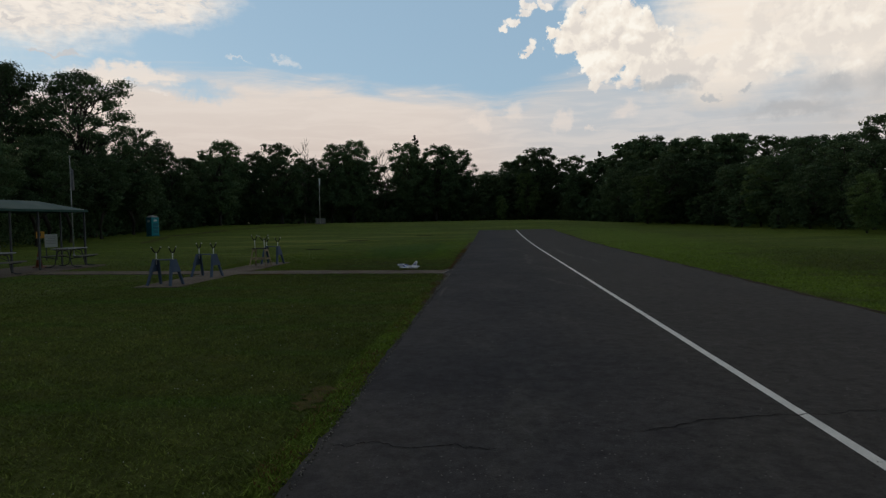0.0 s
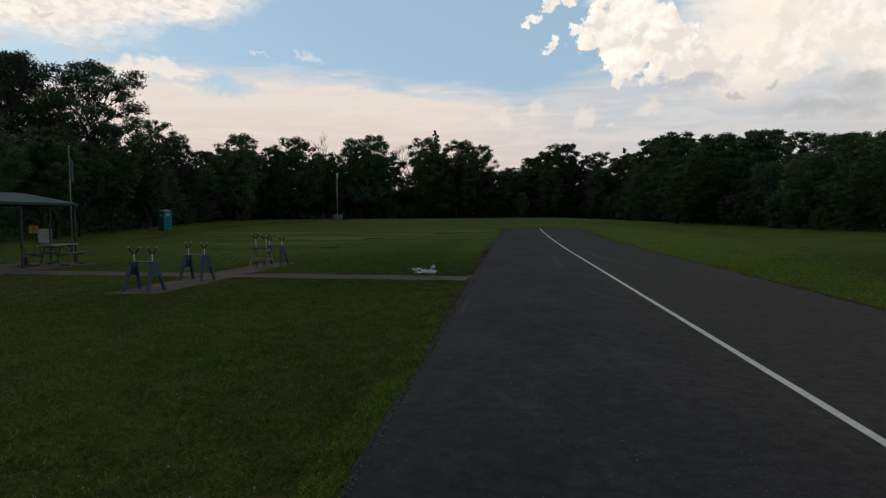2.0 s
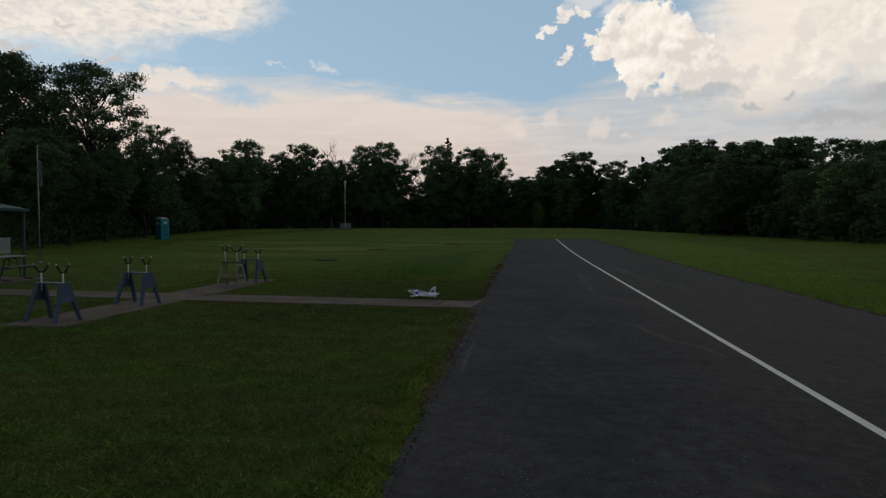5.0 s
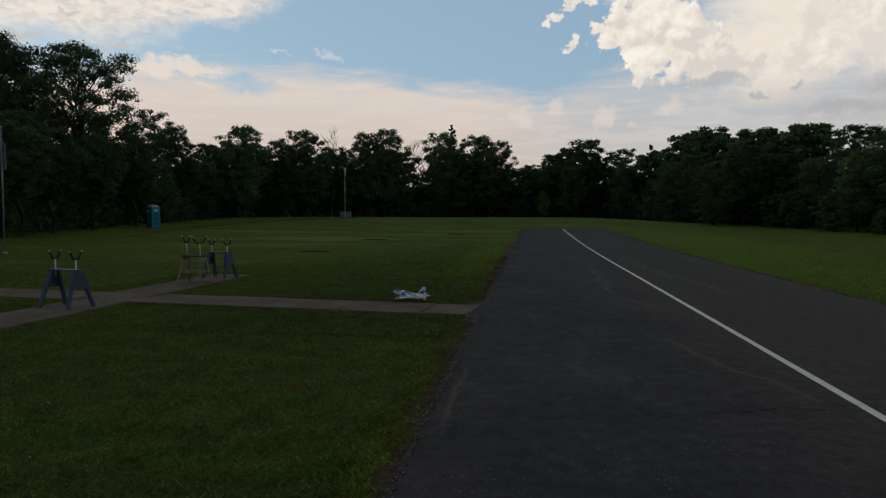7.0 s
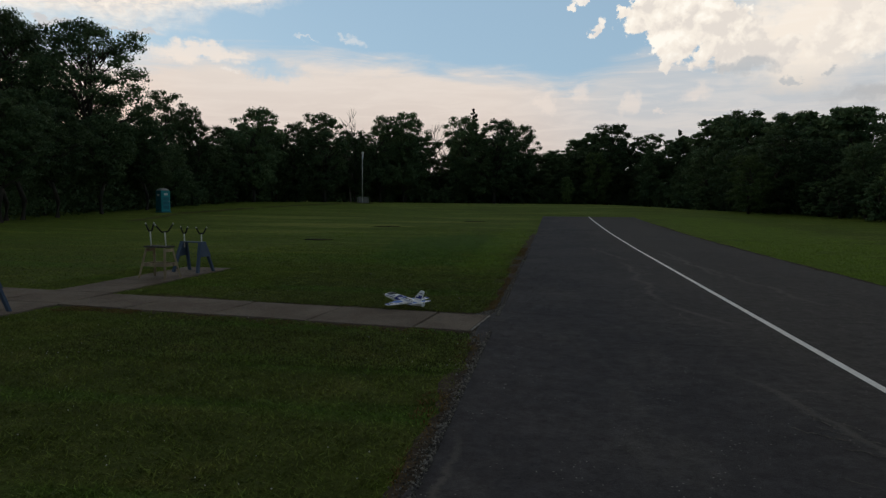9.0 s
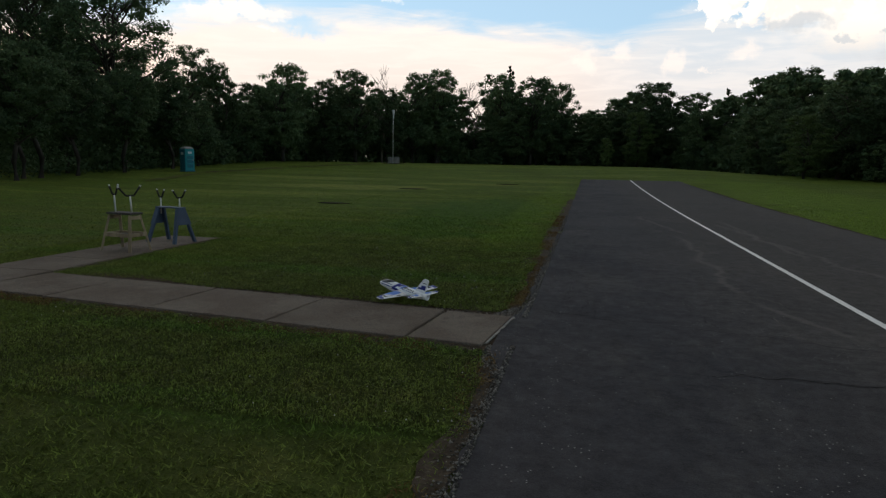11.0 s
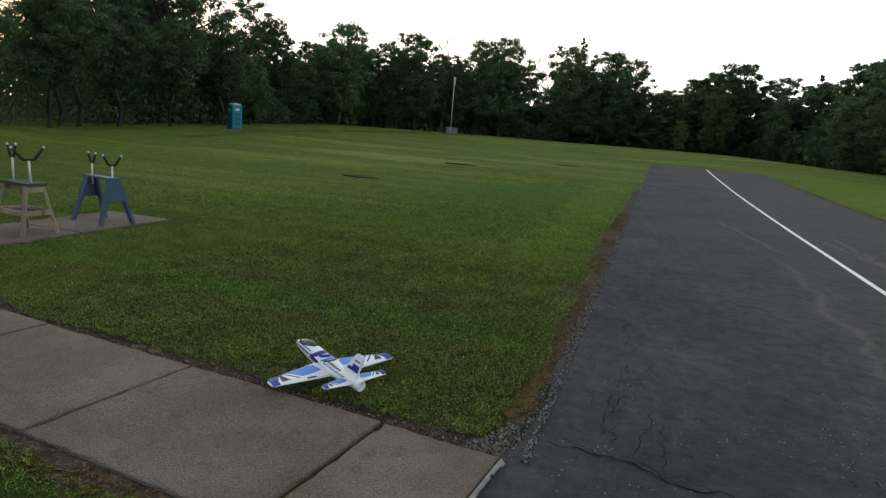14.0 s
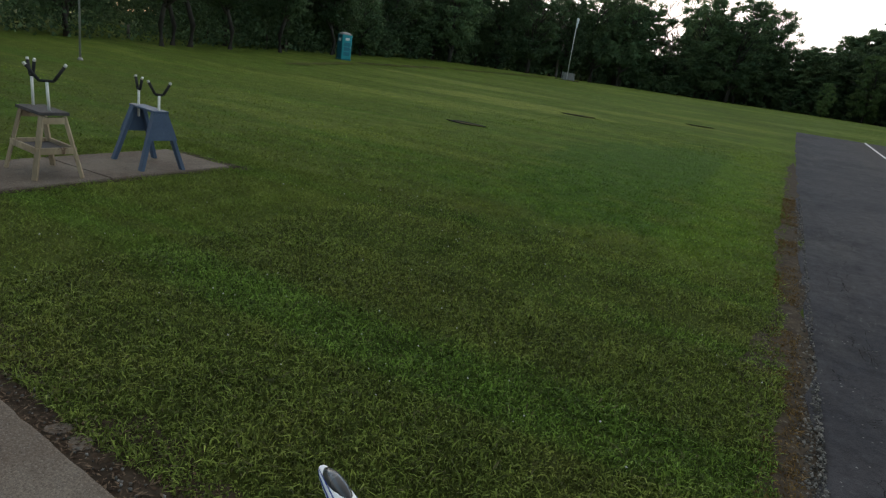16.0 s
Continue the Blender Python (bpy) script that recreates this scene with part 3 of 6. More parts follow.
M_PIPE = surface("white_pipe", (0.66, 0.65, 0.62), (0.56, 0.55, 0.52), 12.0, 0.45, 0.08, grain=0.1)
M_FOAM = surface("black_foam", (0.012, 0.012, 0.013), (0.022, 0.022, 0.023), 20.0, 0.9, 0.5)
M_WOOD = surface("weathered_wood", (0.34, 0.265, 0.170), (0.22, 0.168, 0.108), 4.0, 0.8, 0.4, fine=30, grain=0.4, wear=(0.10, 0.055, 0.030), wear_at=0.59, stretch=(1, 1, 0.35))
M_DARKTOP = surface("dark_carpet", (0.045, 0.040, 0.042), (0.070, 0.062, 0.060), 14.0, 0.95, 0.5)
M_GREEN_ROOF = surface("green_metal", (0.014, 0.060, 0.050), (0.020, 0.072, 0.060), 1.5, 0.6, 0.1, fine=8, grain=0.15, spec=0.2)
M_TRIM = surface("green_trim", (0.022, 0.075, 0.064), (0.018, 0.062, 0.054), 2.0, 0.6, 0.1, spec=0.2)
M_POST = surface("steel_post", (0.055, 0.058, 0.062), (0.080, 0.083, 0.088), 4.0, 0.6, 0.1, spec=0.2)
M_TIMBER = surface("grey_timber", (0.15, 0.142, 0.135), (0.10, 0.095, 0.09), 2.5, 0.85, 0.4, fine=35, grain=0.25, spread=0.2)
M_TRACK = surface("worn_turf", (0.100, 0.108, 0.034), (0.066, 0.080, 0.020), 1.2, 0.95, 0.6, fine=40, grain=0.5, spec=0.03)
M_PALETIMBER = surface("painted_timber", (0.30, 0.30, 0.32), (0.20, 0.20, 0.22), 2.5, 0.7, 0.3, fine=35, grain=0.25, spread=0.2)
M_TEAL = surface("teal_plastic", (0.010, 0.230, 0.270), (0.012, 0.275, 0.315), 1.5, 0.45, 0.08, grain=0.08)
M_TEAL_DARK = surface("dark_teal_plastic", (0.008, 0.135, 0.190), (0.010, 0.165, 0.220), 1.5, 0.45, 0.08, grain=0.08)
M_TEAL_SHADE = surface("shaded_teal_plastic", (0.006, 0.075, 0.120), (0.008, 0.095, 0.145), 1.5, 0.5, 0.08, grain=0.1)
M_GREYROOF = surface("grey_plastic", (0.36, 0.36, 0.36), (0.29, 0.29, 0.30), 3.0, 0.55, 0.1)
M_LABEL = surface("white_label", (0.62, 0.66, 0.66), (0.55, 0.60, 0.60), 5.0, 0.5, 0.02)
M_WHITE = surface("white_board", (0.40, 0.40, 0.39), (0.35, 0.35, 0.33), 2.0, 0.6, 0.05, grain=0.08)
M_INK = surface("dark_print", (0.05, 0.05, 0.055), (0.07, 0.07, 0.075), 8.0, 0.6, 0.0)
M_ORANGE = surface("orange_sign", (0.46, 0.23, 0.02), (0.40, 0.19, 0.02), 3.0, 0.5, 0.05)
M_CONE = surface("orange_cone", (0.22, 0.06, 0.025), (0.17, 0.05, 0.02), 3.0, 0.55, 0.05)
M_ALU = surface("galvanised_pole", (0.32, 0.32, 0.315), (0.25, 0.25, 0.25), 3.0, 0.45, 0.1, metal=0.35)
M_FLAG = surface("faded_flag", (0.10, 0.11, 0.17), (0.34, 0.33, 0.34), 2.0, 0.9, 0.1, stretch=(1, 1, 0.4))
M_MESHBOX = surface("wire_crate", (0.20, 0.20, 0.19), (0.27, 0.27, 0.26), 3.0, 0.7, 0.1)
M_FOAMWHITE = surface("white_foam", (0.90, 0.90, 0.92), (0.86, 0.865, 0.885), 6.0, 0.5, 0.05, grain=0.04)
M_LIGHTBLUE = surface("light_blue_decal", (0.075, 0.205, 0.62), (0.085, 0.225, 0.66), 4.0, 0.45, 0.02, grain=0.04)
M_DARKBLUE = surface("dark_blue_decal", (0.010, 0.024, 0.22), (0.014, 0.030, 0.26), 4.0, 0.45, 0.02, grain=0.04)
M_CANOPY = surface("smoked_canopy", (0.028, 0.030, 0.034), (0.042, 0.044, 0.048), 5.0, 0.25, 0.0, grain=0.05, spec=0.6)
M_FLOWER = surface("clover_flower", (0.55, 0.53, 0.50), (0.45, 0.44, 0.40), 30.0, 0.8, 0.0)


# ---- the ground, one sheet to the horizon ----
def axis(near, step, far, grow):
    out, v, s = [], 0.0, step
    while v < far:
        out.append(v)
        s = step if v < near else s * grow
        v += s
    return out + [far]


def build_ground():
    xs = sorted({-v for v in axis(60, 3.0, 2500, 1.5)} | set(axis(60, 3.0, 2500, 1.5)))
    ys = sorted({-v for v in axis(30, 5.0, 2500, 1.6)} | set(axis(150, 2.5, 2500, 1.5)))
    co = np.array([(x, y, ground_z(x, y) + (0.03 * noise.noise((x * 0.11, y * 0.11, 2.0)) if y > 24 else 0)) for y in ys for x in xs])
    w = len(xs)
    i = np.array([(r * w + c) for r in range(len(ys) - 1) for c in range(w - 1)])
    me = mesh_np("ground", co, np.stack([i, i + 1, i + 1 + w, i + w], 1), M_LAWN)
    me.shade_smooth()
    tagged(new("ground", me), "mown lawn of a flying field, patchy green with dry spots", "ground", kind="structure")


build_ground()

LINE_X, RUN_W, RUN_END = 3.93, 7.75, 62.6


def ragged(y, seed, amp):
    return amp * (noise.noise((seed, y * 0.9, 0.3)) + 0.6 * noise.noise((seed, y * 4.1, 1.3)))


def build_runway():
    """A tarred strip, two centimetres proud of the soil, with frayed edges."""
    ys = np.concatenate([np.arange(-40, 40, 0.2), np.arange(40, RUN_END + 0.01, 0.5)])
    rows = []
    for y in ys:
        z = ground_z(0, y) + 0.022
        lap = max(0.0, 1 - abs((y - 14.42) / 0.95) ** 6)      # the tar laps up to the end of the walk
        lft, rgt = ragged(y, 3.1, 0.085) * (1 - lap) - 0.17 * lap, RUN_W + ragged(y, 9.7, 0.10)
        rows.append([(lft - 0.03, y, z - 0.06), (lft, y, z), (1.3, y, z), (2.6, y, z), (LINE_X, y, z), (5.3, y, z), (6.6, y, z), (rgt, y, z), (rgt + 0.03, y, z - 0.06)])
    co = np.array(rows).reshape(-1, 3)
    w = 9
    i = np.array([(r * w + c) for r in range(len(ys) - 1) for c in range(w - 1)])
    road = new("road", mesh_np("road", co, np.stack([i, i + 1, i + 1 + w, i + w], 1), M_ASPHALT))
    tagged(road, "dark grey asphalt model runway with cracks and frayed edges", "runway", kind="structure")
    # the painted centre line
    rows = [[(LINE_X - 0.047 + ragged(y, 21.0, 0.004), y, ground_z(0, y) + 0.0262), (LINE_X + 0.047 + ragged(y, 33.0, 0.004), y, ground_z(0, y) + 0.0262)] for y in ys]
    co = np.array(rows).reshape(-1, 3)
    i = np.arange(0, 2 * (len(ys) - 1), 2)
    ob = new("centre_line", mesh_np("centre_line", co, np.stack([i, i + 1, i + 3, i + 2], 1), M_LINE))
    ob.parent = road
    tagged(ob, "worn white painted centre line")
    return road


ROAD = build_runway()


def ribbon(name, material, a, b, width, seed, wander=0.12, steps=60, lift=0.0265, parent=None):
    """A crack or trace that wanders over the tar from a to b."""
    rng = np.random.RandomState(seed)
    a, b = np.array(a, float), np.array(b, float)
    d = b - a
    n = np.array([-d[1], d[0]]) / np.linalg.norm(d)
    rows = []
    for k in range(steps + 1):
        s = k / steps
        off = wander * (noise.noise((seed * 1.7, s * 5.0, 0)) + 0.5 * noise.noise((seed * 2.3, s * 17.0, 4)) + 0.2 * noise.noise((seed * 3.1, s * 60.0, 7)))
        p = a + d * s + n * off
        h = 0.5 * width * (0.35 + 1.1 * rng.rand()) * min(1.0, 8 * s + 0.15, 8 * (1 - s) + 0.15)
        z = ground_z(p[0], p[1]) + lift
        rows += [(*(p - n * h), z), (*(p + n * h), z)]
    i = np.arange(0, 2 * steps, 2)
    ob = new(name, mesh_np(name, np.array(rows), np.stack([i, i + 1, i + 3, i + 2], 1), material))
    ob.parent = parent
    return ob


# cracks that run across the tar, and along its western edge
for n, (x0, y0, x1, y1, w) in enumerate((
        (0.06, 15.46, 1.75, 15.18, 0.014), (0.10, 15.52, 1.1, 15.30, 0.007), (1.75, 15.18, 3.6, 14.6, 0.010), (0.1, 8.05, 2.4, 8.52, 0.007), (2.4, 8.52, 4.2, 9.05, 0.011),
        (1.6, 13.55, 3.1, 13.58, 0.016), (0.03, -1.5, 1.4, -1.6, 0.013), (2.4, -1.12, 4.8, -0.5, 0.014), (0.1, 6.3, 3.4, 6.8, 0.006),
        (2.2, 8.56, 3.4, 8.90, 0.006), (0.44, 16.0, 0.42, 16.5, 0.008), (0.42, 18.3, 0.44, 18.8, 0.008), (0.50, 15.6, 0.48, 16.0, 0.008),
        (2.1, 15.05, 1.95, 16.1, 0.007), (1.45, 20.3, 2.0, 20.2, 0.030), (2.2, 22.3, 2.65, 22.2, 0.022), (1.2, 26.0, 1.7, 25.9, 0.030))):
    ribbon("crack", M_CRACK, (x0, y0), (x1, y1), w, 11 + n, parent=ROAD)
crazed = random.Random(19)
for n in range(70):
    x, y = crazed.gauss(0.50, 0.13), 15.2 + 11.0 * crazed.random() ** 1.2
    if n % 4:
        a, d = 1.571 + crazed.uniform(-0.22, 0.22), crazed.uniform(0.25, 1.1)
    else:
        a, d = crazed.uniform(-0.5, 0.5), crazed.uniform(0.08, 0.25)
    ribbon("crack", M_CRACK, (x, y), (max(x + d * math.cos(a), 0.06), y + d * math.sin(a)), crazed.uniform(0.003, 0.0065), 131 + n, 0.05, 18, parent=ROAD)
# weathered seams, pale with dust, in webs about the centre line
for n in range(64):
    cx, cy, rx, ry = crazed.choice(((3.1, 15.6, 0.45, 1.9), (2.7, 19.5, 0.35, 2.5), (5.1, 19.5, 0.6, 3.0), (3.4, 10.5, 0.4, 1.4), (5.6, 25.0, 0.7, 4.0), (2.9, 28.0, 0.4, 4.0), (5.3, 10.0, 0.5, 2.0)))
    x, y = crazed.gauss(cx, rx * 0.6), crazed.gauss(cy, ry * 0.6)
    a, d = crazed.choice((1.9, 1.75, 0.3, 2.4)) + crazed.uniform(-0.3, 0.3), crazed.uniform(0.25, 0.9)
    ribbon("seam", M_DUST, (x, y), (x + d * math.cos(a), y + d * math.sin(a)), crazed.uniform(0.008, 0.022), 331 + n, 0.07, 22, 0.0252, parent=ROAD)


# ---- concrete walks ----
def slab_mesh(lx, ly, seed):
    """One cast slab with worn, crumbling edges; its top lies 3 cm above the soil."""
    def ring(inset, z, rough):
        pts = []
        for (x0, y0), (x1, y1) in (((-1, -1), (1, -1)), ((1, -1), (1, 1)), ((1, 1), (-1, 1)), ((-1, 1), (-1, -1))):
            n = 18 if x0 != x1 else 16
            for k in range(n):
                x, y = (x0 + (x1 - x0) * k / n) * (lx / 2 - inset), (y0 + (y1 - y0) * k / n) * (ly / 2 - inset)
                chip = rough * max(0.0, noise.noise((x * 7, y * 7, seed)) + 0.5 * noise.noise((x * 23, y * 23, seed)))
                pts.append((x * (1 - chip / lx * 2), y * (1 - chip / ly * 2), z))
        return pts
    return loft(bmesh.new(), [ring(0.0, -0.07, 0.0), ring(0.0, 0.012, 0.016), ring(0.003, 0.026, 0.030), ring(0.016, 0.030, 0.030)])


WALK_A = math.atan2(0.118, -1.0)          # the cross walk runs a little north of west
W_DIR, W_NOR = Vector((math.cos(WALK_A), math.sin(WALK_A), 0)), Vector((math.sin(WALK_A), -math.cos(WALK_A), 0))
WALK_MID, WALK_W = Vector((-0.13, 14.505, 0)), 1.255
STRIP_X0, STRIP_X1, STRIP_Y0, STRIP_Y1 = -8.45, -7.2, 10.55, 20.55


NORTH = 1.0 if W_NOR.y > 0 else -1.0     # the side of the walk that faces north


def build_walks():
    cross = tagged(new("pavement"), "grey cast concrete walk across the grass", "walkway", kind="structure")
    edges = [0.05, 0.86, 2.50, 4.12, 5.74, 7.10]
    for n, (a, b) in enumerate(zip(edges, edges[1:])):
        p = WALK_MID + W_DIR * (a + b) / 2
        gap = 0.030 if n < 2 else 0.018
        ob = part("slab", slab_mesh(b - a - gap, WALK_W, n), M_CONCRETE, cross)
        ob.matrix_basis = pose(p.x, p.y, 0.0, 0.25 * (-1) ** n, 0, math.degrees(WALK_A))
    edges = [8.40 + 1.6 * k for k in range(6)]
    for n, (a, b) in enumerate(zip(edges, edges[1:])):
        p = WALK_MID + W_DIR * (a + b) / 2
        ob = part("slab", slab_mesh(b - a - 0.016, WALK_W, 20 + n), M_CONCRETE, cross)
        ob.matrix_basis = pose(p.x, p.y, 0.0, 0, 0, math.degrees(WALK_A))
    # crumbled pale rim where the walk meets the tar
    bm = bmesh.new()
    rows = []
    for k in range(41):
        s = k / 40
        p = WALK_MID + W_DIR * 0.05 + W_NOR * (NORTH * (0.60 - 1.16 * s))
        w = 0.030 * (1 - 0.5 * s) * (0.7 + 1.1 * noise.noise((s * 9, 0.0, 3.0)) + 0.9 * noise.noise((s * 31, 0.0, 5.0))) + 0.008
        if k in (0, 40):
            w *= 0.4
        rows.append([p - W_DIR * (-0.012) + Vector((0, 0, 0.016)), p - W_DIR * 0.004 + Vector((0, 0, 0.034)), p - W_DIR * w * 0.7 + Vector((0, 0, 0.033)), p - W_DIR * w + Vector((0, 0, 0.016))])
    loft(bm, rows)
    part("broken_rim", bm, M_PALE, cross, "pale crumbling concrete edge", True)
    strip = tagged(new("pavement"), "grey concrete strip on which the aircraft stands stand", "walkway", kind="structure")
    ys = [STRIP_Y0, 12.1, 13.6, 14.82, 16.05, 17.25, 18.75, STRIP_Y1]
    for n, (a, b) in enumerate(zip(ys, ys[1:])):
        ob = part("slab", slab_mesh(STRIP_X1 - STRIP_X0, b - a - 0.016, 40 + n), M_CONCRETE, strip)
        ob.matrix_basis = pose((STRIP_X0 + STRIP_X1) / 2, (a + b) / 2, 0.002, 0, 0, 0)


build_walks()


def walk_coords(x, y):
    """Along and across the cross walk."""
    q = Vector((x, y, 0)) - WALK_MID
    return q.dot(W_DIR), q.dot(W_NOR)


def dirt_patch(name, label, material, a, b, width, seed, lift, steps=70):
    """Bare soil with a frayed outline along a line on the lawn."""
    a, b = np.array(a, float), np.array(b, float)
    d = b - a
    n = np.array([-d[1], d[0]]) / np.linalg.norm(d)
    rows = []
    for k in range(steps + 1):
        s = k / steps
        p = a + d * s
        f = min(1.0, 10 * s, 10 * (1 - s))
        lo = 0.5 * width * f * (0.75 + 0.9 * noise.noise((seed, s * 9, 0)) + 0.5 * noise.noise((seed, s * 40, 2)))
        hi = 0.5 * width * f * (0.75 + 0.9 * noise.noise((seed + 7, s * 9, 0)) + 0.5 * noise.noise((seed + 7, s * 40, 2)))
        z = ground_z(p[0], p[1]) + lift
        rows += [(*(p - n * max(lo, 0.01)), z), (*(p + n * max(hi, 0.01)), z)]
    i = np.arange(0, 2 * steps, 2)
    ob = new(name, mesh_np(name, np.array(rows), np.stack([i, i + 1, i + 3, i + 2], 1), material))
    return tagged(ob, label, "soil", kind="structure")


def w_at(along, across):
    p = WALK_MID + W_DIR * along + W_NOR * across
    return (p.x, p.y)


dirt_patch("soil_margin", "dark bare soil along the edge of the walk", M_DIRT, w_at(-0.1, NORTH * 0.74), w_at(6.9, NORTH * 0.72), 0.66, 3.0, 0.006)
dirt_patch("soil_margin", "dark bare soil along the edge of the walk", M_MARGIN, w_at(-0.1, -NORTH * 0.72), w_at(6.9, -NORTH * 0.70), 0.44, 5.0, 0.006)
dirt_patch("soil_margin", "grey gritty soil between grass and tar", M_MARGIN, (-0.03, 6.0), (-0.09, 14.9), 0.24, 13.0, 0.010, 120)
dirt_patch("soil_margin", "grey gritty soil between grass and tar", M_MARGIN, (-0.15, 14.9), (-0.10, 40.0), 0.46, 17.0, 0.010, 200)
dirt_patch("dead_grass_patch", "brown dead grass beside the tar", M_DRYGRASS, (-0.20, 15.7), (-0.14, 17.0), 0.22, 23.0, 0.014)
dirt_patch("soil_margin", "grey gritty soil beside the end of the walk", M_DIRT, (-0.20, 12.9), (-0.22, 14.5), 0.36, 53.0, 0.009)
dirt_patch("dead_grass_patch", "brown dead grass beside the tar", M_DRYGRASS, (-0.42, -0.65), (-0.40, 0.25), 0.30, 29.0, 0.014)
dirt_patch("soil_margin", "dark soil along the far edge of the tar", M_DIRT, (RUN_W + 0.08, -6.0), (RUN_W + 0.08, 58.0), 0.30, 31.0, 0.010, 240)
dirt_patch("soil_margin", "dark bare soil round the stand strip", M_DIRT, (STRIP_X1 + 0.06, 16.2), (STRIP_X1 + 0.02, 20.9), 0.16, 37.0, 0.006)
# north end: soil, with the grass's shadow painted into the same dark patch
dirt_patch("soil_margin", "dark bare soil round the stand strip", M_DIRT, (STRIP_X0 - 0.2, STRIP_Y1 + 0.14), (STRIP_X1 + 0.3, STRIP_Y1 + 0.12), 0.22, 41.0, 0.006)
for n, ((xa, ya), (xb, yb)) in enumerate((((-27.0, 44.0), (-31.5, 57.0)), ((-31.5, 57.0), (-31.0, 72.0)), ((-31.0, 72.0), (-25.5, 87.0)))):
    dirt_patch("worn_track", "pale worn vehicle track across the grass", M_TRACK, (xa, ya), (xb, yb), 1.2, 43.0 + n, 0.035, 90)
    if n:
        # a darker strip along the track's western side
        dirt_patch("track_dark_strip", "dark strip beside the worn track", M_DIRT, (xa - 0.75, ya + 0.3), (xb - 0.75, yb + 0.3), 0.55, 61.0 + n, 0.038, 90)


# ---- trees ----
def leaf_quads(rng, centres, size, lie=None):
    """A small leaf or spray at each centre; lie: the way its face looks, or none for any way."""
    count = len(centres)
    u = rng.normal(size=(count, 3))
    if lie is not None:
        u -= lie * (u * lie).sum(1)[:, None]
    u /= np.linalg.norm(u, axis=1)[:, None]
    v = np.cross(u, rng.normal(size=(count, 3)) if lie is None else lie)
    v /= np.linalg.norm(v, axis=1)[:, None]
    s = (size * (0.55 + 0.9 * rng.rand(count)))[:, None]
    co = np.stack([centres + u * s, centres - u * s * 0.5 + v * s * 0.7, centres - u * s * 0.5 - v * s * 0.7], 1).reshape(-1, 3)
    return co, np.arange(count * 3).reshape(-1, 3)


def unit(v):
    return v / np.linalg.norm(v, axis=1)[:, None]


def leafy_clumps(rng, centres, radii, count, size, flat=0.62, airy=0.0):
    """Leaves on the upper shells of cushion-shaped clumps, which look up and out, over a dim inner mass."""
    pick = rng.choice(len(centres), count, p=radii**2 / (radii**2).sum())
    d = unit(rng.normal(size=(count, 3)))
    d[:, 2] = np.where(rng.rand(count) < 0.72, np.abs(d[:, 2]), d[:, 2])
    lump = 0.92 + 0.20 * np.sin(5 * d[:, 0] + pick) * np.sin(5 * d[:, 1] + 2 * pick)
    r = radii[pick] * lump * np.clip(rng.normal(0.90, 0.13 + airy, count), 0.3, 1.22)
    c = centres[pick] + d * r[:, None] * np.array([1, 1, flat])
    lie = unit(d * np.array([1, 1, 1.5]) + 0.55 * rng.normal(size=(count, 3)))
    outer = leaf_quads(rng, c, size, lie)
    inner = int(count * (0.10 if airy < 0.05 else 0.03))
    pick = rng.choice(len(centres), inner, p=radii**2 / (radii**2).sum())
    c = centres[pick] + unit(rng.normal(size=(inner, 3))) * (radii[pick] * 0.55 * rng.rand(inner))[:, None] * np.array([1, 1, flat])
    core = leaf_quads(rng, c, size * 2.3)
    return np.concatenate([outer[0], core[0]]), np.concatenate([outer[1], core[1] + len(outer[0])])


def limb(bm, pts, r0, r1, seg=6):
    rings = []
    for k, p in enumerate(pts):
        t = (pts[min(k + 1, len(pts) - 1)] - pts[max(k - 1, 0)]).normalized()
        q = t.to_track_quat("Z", "Y").to_matrix()
        r = r0 + (r1 - r0) * k / (len(pts) - 1)
        rings.append([p + q @ Vector((math.cos(a) * r, math.sin(a) * r, 0)) for a in (2 * math.pi * j / seg for j in range(seg))])
    loft(bm, rings)


